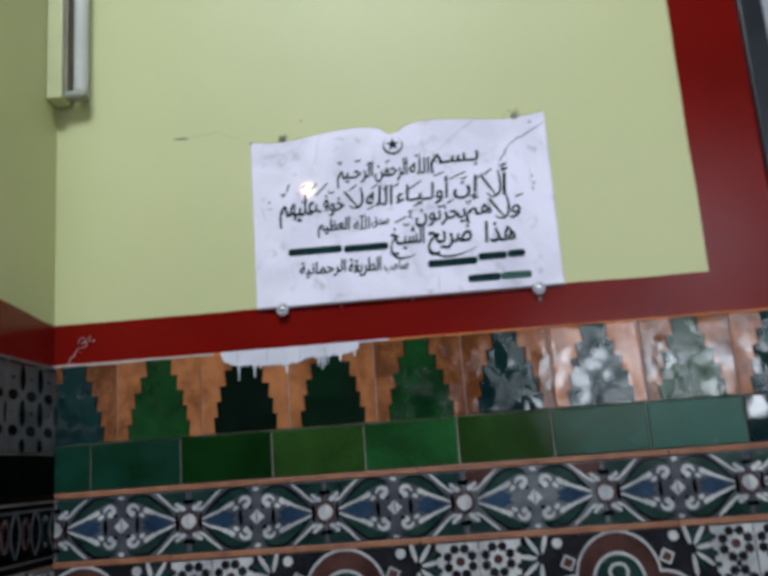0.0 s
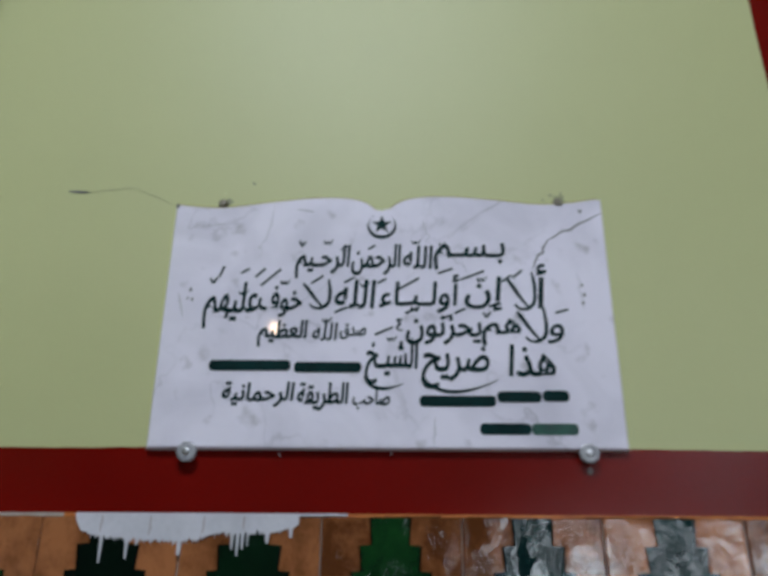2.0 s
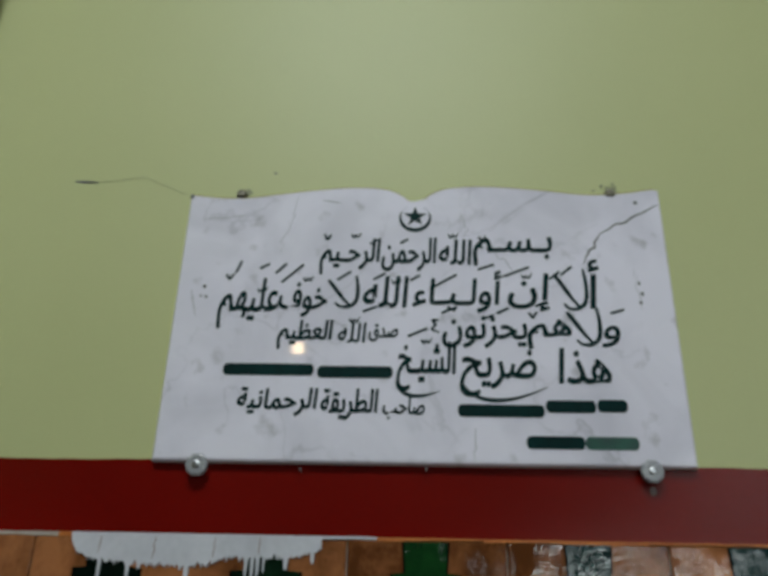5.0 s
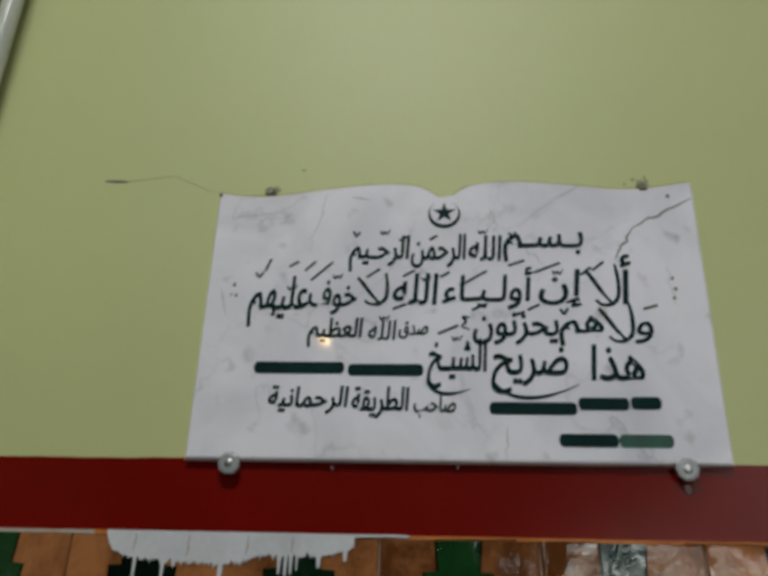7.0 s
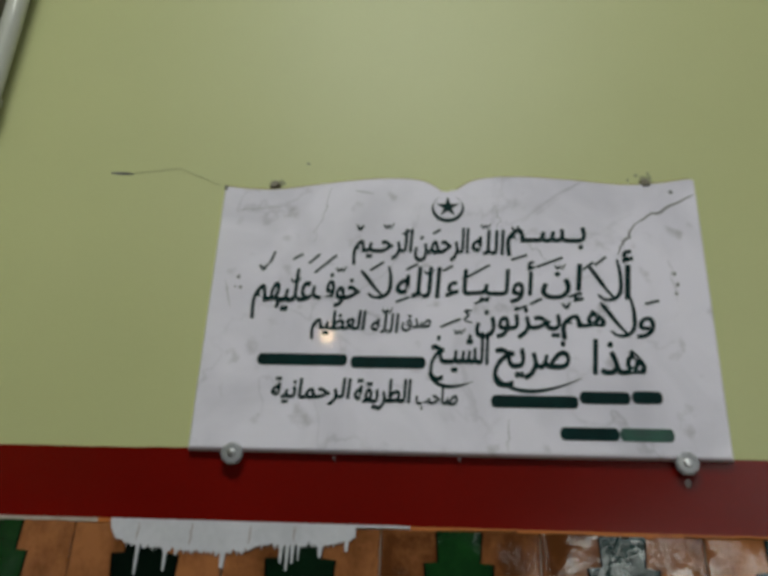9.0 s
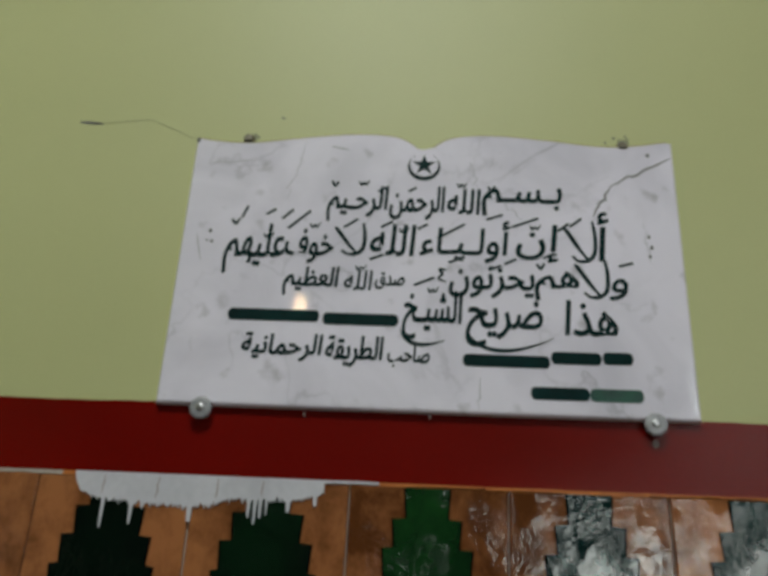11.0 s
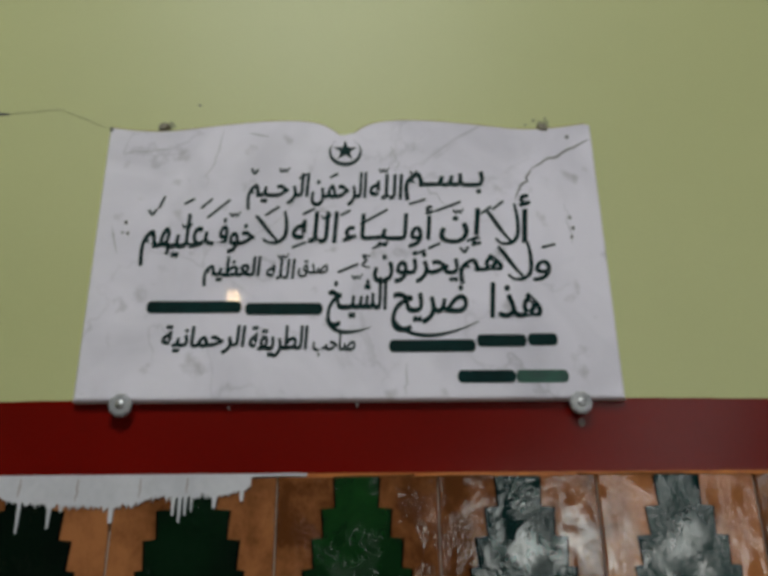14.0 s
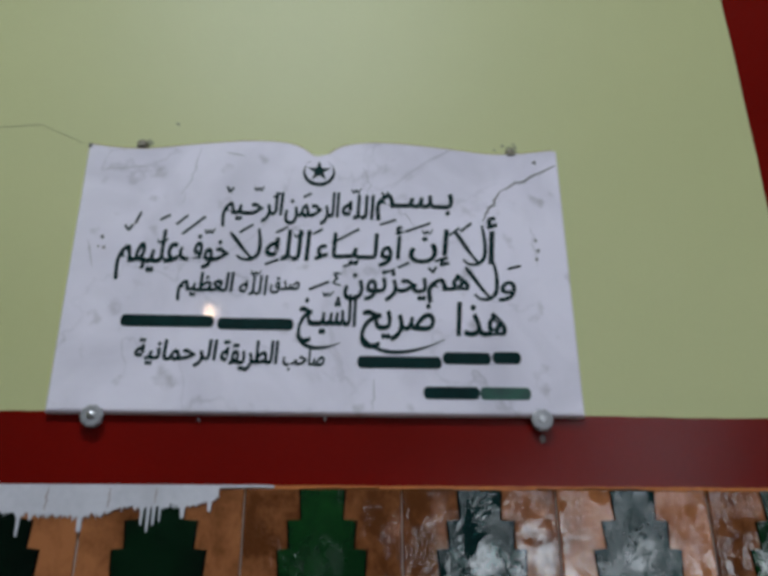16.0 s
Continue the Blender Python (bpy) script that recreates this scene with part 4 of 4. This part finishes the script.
def panel_tile():
    """Slots: 0 slate, 1 white, 2 green, 3 blue, 4 maroon. The medallion stands in the middle."""
    bm = bmesh.new()
    slab_tile(bm, 0.0005, PW - 0.0005, 0.0005, PH - 0.0005, 0, 0.001)
    c = PW / 2
    f0 = T_FACE - 0.001
    zc = PH - 0.068
    lobes = ((0.0, 0.0, 0.062, 0.066), (-0.064, -0.052, 0.058, 0.056), (0.064, -0.052, 0.058, 0.056), (0.0, -0.105, 0.062, 0.066))
    for grow, mi, lift in ((0.004, 1, 0.0), (0.0, 4, 0.0004)):
        for k, (x, z, rx, rz) in enumerate(lobes):
            plate(bm, disc(c + x, zc + z, rx + grow, rz + grow, 34), f0, L1 + lift + 0.00002 * k, mi)
    plate(bm, disc(c, zc - 0.006, 0.041, 0.044, 28), f0, L1 + 0.0007, 1)
    plate(bm, disc(c, zc - 0.006, 0.0365, 0.0395, 28), f0, L1 + 0.0009, 2)
    for way in (1, -1):
        ribbon(bm, [(c + way * x, zc + z) for x, z in ((0.0, 0.020), (0.009, 0.018), (0.014, 0.010), (0.012, 0.0), (0.007, -0.008), (0.008, -0.020), (0.010, -0.032))], 0.0046, f0, L1 + 0.0012 + 0.00003 * way, 1)
    for side in (1, -1):
        e = 0.0 if side == 1 else PW
        # white ground of the wheels
        plate(bm, [(e + side * x, z) for x, z in ((0.001, 0.002), (0.072, 0.002), (0.062, PH - 0.07), (0.066, PH - 0.002), (0.001, PH - 0.002))], f0, L1 - 0.0002, 1)
        for row in range(5):
            zc = PH - 0.030 - 0.058 * row
            u = e + side * 0.0295
            for k in range(8):
                a = math.tau * (k + 0.5) / 8
                plate(bm, disc(u + 0.0205 * math.cos(a), zc + 0.0205 * math.sin(a), 0.0080, n=6, turn=a), f0, L1 + 0.0003, 0)
            plate(bm, disc(u, zc, 0.0075, n=8), f0, L1 + 0.0003, 4)
            for dx, dz in ((0.0, 0.029), (0.0295, 0.029), (0.033, 0.012), (0.033, -0.012), (0.046, 0.0), (0.048, 0.022)):
                plate(bm, disc(u + side * dx, zc - dz, 0.0052, n=6, turn=dz * 90), f0, L1 + 0.0005, (0, 3, 2)[int(dx * 1000) % 3])
        # a fan of leaves beside the medallion and round white berries
        for k in range(9):
            a = radians(75 + 24 * k)
            x, z = 0.096 + 0.023 * math.cos(a), PH - 0.034 + 0.024 * math.sin(a)
            plate(bm, disc(e + side * x, z, 0.017, 0.0036, 10, a * side if side == 1 else math.pi - a), f0, L1 + 0.0005 + 0.0001 * k, (1, 2)[k % 2])
        plate(bm, disc(e + side * 0.122, PH - 0.012, 0.0078, n=12), f0, L1 + 0.0012, 1)
        plate(bm, disc(e + side * 0.136, PH - 0.042, 0.0130, n=4, turn=0.3), f0, L1 + 0.0012, 1)
        plate(bm, disc(e + side * 0.136, PH - 0.042, 0.0090, n=4, turn=0.3), f0, L1 + 0.0015, 4)
    return finish("panel_tile", bm, [M_SLATE, M_ENAMEL, M_LEAF, M_BLUE, M_MAROON])


def clipped(me, x0, x1, name):
    """The part of a tile between x0 and x1."""
    bm = bmesh.new()
    bm.from_mesh(me)
    for x, way in ((x0, -1), (x1, 1)):
        bmesh.ops.bisect_plane(bm, geom=bm.verts[:] + bm.edges[:] + bm.faces[:], plane_co=(x, 0, 0), plane_no=(way, 0, 0), clear_outer=True)
    out = bpy.data.meshes.new(name)
    bm.to_mesh(out)
    bm.free()
    for m in me.materials:
        out.materials.append(m)
    return out


piece("border_tile", clipped(border_me, 0, PIER - X_BORDER - 3 * BW, "border_tile"), bed_north, X_BORDER + 3 * BW, Z_BORDER)
panel_me = panel_tile()
X_PANEL = -0.135 - PW / 2
for row in range(4):
    z = Z_PANEL - PH * (row + 1)
    for k in (0, 1):
        x = X_PANEL + PW * k
        piece("panel_tile", panel_me if x + PW < PIER else clipped(panel_me, 0, PIER - x, "panel_tile"), bed_north, x, z)
    piece("panel_tile", clipped(panel_me, CORNER - (X_PANEL - PW), PW, "panel_tile"), bed_north, X_PANEL - PW, z)
    piece("panel_tile", clipped(panel_me, 0, PIER - X_PANEL - 2 * PW, "panel_tile"), bed_north, X_PANEL + 2 * PW, z) if X_PANEL + 2 * PW < PIER - 0.01 else None

# side wall: lattice tiles, a black course, a chain border, panels
LW, LH = 0.1595, BOT_RED - 0.001 - 1.488
bm = bmesh.new()
slab_tile(bm, 0.0008, LW - 0.0008, 0.0008, LH - 0.0008, 0)
f0 = T_FACE - 0.001
for x in (0.046, 0.103):
    for z, rz in ((0.0115, 0.0105), (0.061, 0.0205), (0.115, 0.0205)):
        plate(bm, disc(x, z, 0.0085, rz, 14), f0, L1, 1)
for x, rx in ((0.0175, 0.014), (0.0735, 0.015), (0.132, 0.015)):
    for z in (0.034, 0.088):
        plate(bm, disc(x, z, rx, 0.0082, 14), f0, L1, 1)
        plate(bm, disc(x, z + 0.027, 0.003, n=8), f0, L1, 1)
plate(bm, disc(0.1545, 0.061, 0.0032, 0.016, 10), f0, L1, 1)
plate(bm, [(0.004, LH - 0.010), (LW - 0.004, LH - 0.010), (LW - 0.004, LH - 0.006), (0.004, LH - 0.006)], f0, L1 + 0.0003, 2)
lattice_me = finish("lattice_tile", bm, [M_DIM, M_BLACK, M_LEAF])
bm = bmesh.new()
slab_tile(bm, 0.0008, LW - 0.0008, 0.0008, 0.0722, 0, 0.0018)
black_me = finish("black_tile", bm, M_BLACK)
CW, CH = 0.186, 0.098
bm = bmesh.new()
slab_tile(bm, 0.0006, CW - 0.0006, 0.0006, CH - 0.0006, 0)
for z in (0.013, CH - 0.010):
    plate(bm, [(0.002, z - 0.002), (CW - 0.002, z - 0.002), (CW - 0.002, z + 0.002), (0.002, z + 0.002)], f0, L1, 1)
for i in range(3):
    u = 0.0290 + 0.062 * i
    for way in (1, -1):
        ribbon(bm, [(u + way * (0.017 + 0.014 * (abs(q) / 5) ** 2), 0.0555 + 0.0068 * q) for q in range(-5, 6)], 0.0046, f0, L1 + 0.0002, 1)
    plate(bm, disc(u, 0.0555, 0.0125, 0.025, 18), f0, L1 + 0.0004, 3 if i < 2 else 2)
    plate(bm, disc(u, 0.0555, 0.006, 0.017, 14), f0, L1 + 0.0006, 0)
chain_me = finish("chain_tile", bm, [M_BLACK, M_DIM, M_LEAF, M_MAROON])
for k in range(1, 4):
    u = -0.0085 - LW * k
    piece("lattice_tile", lattice_me, bed_west, u, 1.488)
    piece("black_tile", black_me, bed_west, u, 1.4135)
    piece("chain_tile", chain_me, bed_west, -0.0085 - CW * k, 1.313)
for k in (1,):
    for row in range(4):
        piece("panel_tile", panel_me, bed_west, -0.0085 - PW * k, Z_PANEL - PH * (row + 1))

# white paint that ran over the merlon tiles from above
bm = bmesh.new()
x0, x1 = -0.322, -0.090
low = []
n = 280
SPREAD_X, SPREAD_D = (-0.322, -0.316, -0.302, -0.269, -0.226, -0.196, -0.177, -0.115, -0.091), (0.004, 0.015, 0.021, 0.025, 0.027, 0.025, 0.019, 0.018, 0.010)
runs = [(-0.292, 0.034, 0.0013), (-0.266, 0.030, 0.0013), (-0.212, 0.026, 0.0022), (-0.158, 0.020, 0.0012), (-0.1525, 0.026, 0.0012), (-0.147, 0.020, 0.0011),
        (-0.142, 0.017, 0.0010), (-0.122, 0.014, 0.0018), (-0.098, 0.008, 0.0015)]
for i in range(n + 1):
    x = x0 + (x1 - x0) * i / n
    d = float(np.interp(x, SPREAD_X, SPREAD_D)) + 0.003 * noise.noise(Vector((x * 45, 1, 0))) + 0.005 * noise.noise(Vector((x * 260, 2, 0))) + 0.006 * noise.noise(Vector((x * 900, 4, 0)))
    for rx, rd, rw in runs:
        if abs(x - rx) < rw:
            d = max(d, 0.014 + rd)
    low.append((x, BOT_RED - 0.001 - max(0.002, d)))
plate(bm, low + [(x1, BOT_RED + 0.001), (x0, BOT_RED + 0.001)], T_FACE - 0.001, T_FACE + 0.0016)
paint = part("paint_run", bm, M_WHITE, bed_north, "white paint run with drips")
for x, deep in ((-0.294, 0.018), (-0.243, 0.022), (-0.188, 0.020), (-0.146, 0.016)):
    bm = bmesh.new()
    ribbon(bm, meander(x, BOT_RED - 0.002, x - 0.001, BOT_RED - deep, 5, 0.002, x * 50), 0.0010, T_FACE, T_FACE + 0.0018, taper=True)
    part("brush_line", bm, M_SMEAR_GLINT, paint)
# beads of orange and grey paint along the foot of the red band
beads = [(CORNER, -0.335, M_GROUT, 0.0042), (-0.335, -0.322, M_ORANGEPAINT, 0.004), (-0.09, -0.04, M_WHITE, 0.0030)]
x = -0.04
while x < PIER - 0.01:
    w = min(random.uniform(0.02, 0.09), PIER - x)
    beads.append((x, x + w, M_ORANGEPAINT, random.uniform(0.0020, 0.0032)))
    x += w
for k, (a, b, m, th) in enumerate(beads):
    bm = bmesh.new()
    hi = wavy(a, b, BOT_RED + 0.0010, 0.0012, 20.0 + k, 0.004)
    lo = wavy(a, b, BOT_RED + 0.0010 - th, 0.0020, 30.0 + k, 0.004)
    plate(bm, lo + hi[::-1], 0.001, T_FACE + 0.0008)
    part("paint_bead", bm, m, bed_north)
# pale splashes in the corner
curl = [(-0.563 + 0.0075 * math.cos(a), 1.672 + 0.0085 * math.sin(a)) for a in np.linspace(-2.2, 3.4, 16)]
drip = meander(-0.570, 1.664, -0.590, 1.634, 12, 0.006, 31)
bm = bmesh.new()
ribbon(bm, curl, 0.0022, 0.0005, 0.0018, taper=True)
ribbon(bm, drip, 0.0030, 0.0005, 0.0020, taper=True)
part("paint_splash", bm, M_SMEAR_GLINT, bed_north)
for k in range(9):
    t = random.random()
    x, z = -0.594 + 0.050 * t + random.gauss(0, 0.004), 1.615 + 0.072 * t + random.gauss(0, 0.004)
    r = random.uniform(0.0007, 0.0019)
    bm = bmesh.new()
    base = T_FACE if z < BOT_RED + 0.004 else 0.001
    plate(bm, disc(x, z, r, r * random.uniform(0.6, 1.8), 9, random.random() * 3), base - 0.0005, base + 0.0012)
    part("paint_splash", bm, M_SMEAR_GLINT, bed_north)
# two nail tips under the plaque, and the right cap's pale reflection painted as a spot
for x, z in ((-0.1145, 1.6965), (0.005, 1.6985)):
    bm = bmesh.new()
    lathe(bm, [(0.0008, 0.0), (0.0008, 0.009), (0.0013, 0.0095), (0.0012, 0.0105)], 10, pose(x, 0, z, 90))
    part("nail", bm, M_CHROME, wall_north)
bm = bmesh.new()
plate(bm, disc(0.2165, 1.6825, 0.0030, 0.0042, 12), 0.0, 0.0015)
part("paint_spot", bm, M_SMEAR_GLINT, wall_north)
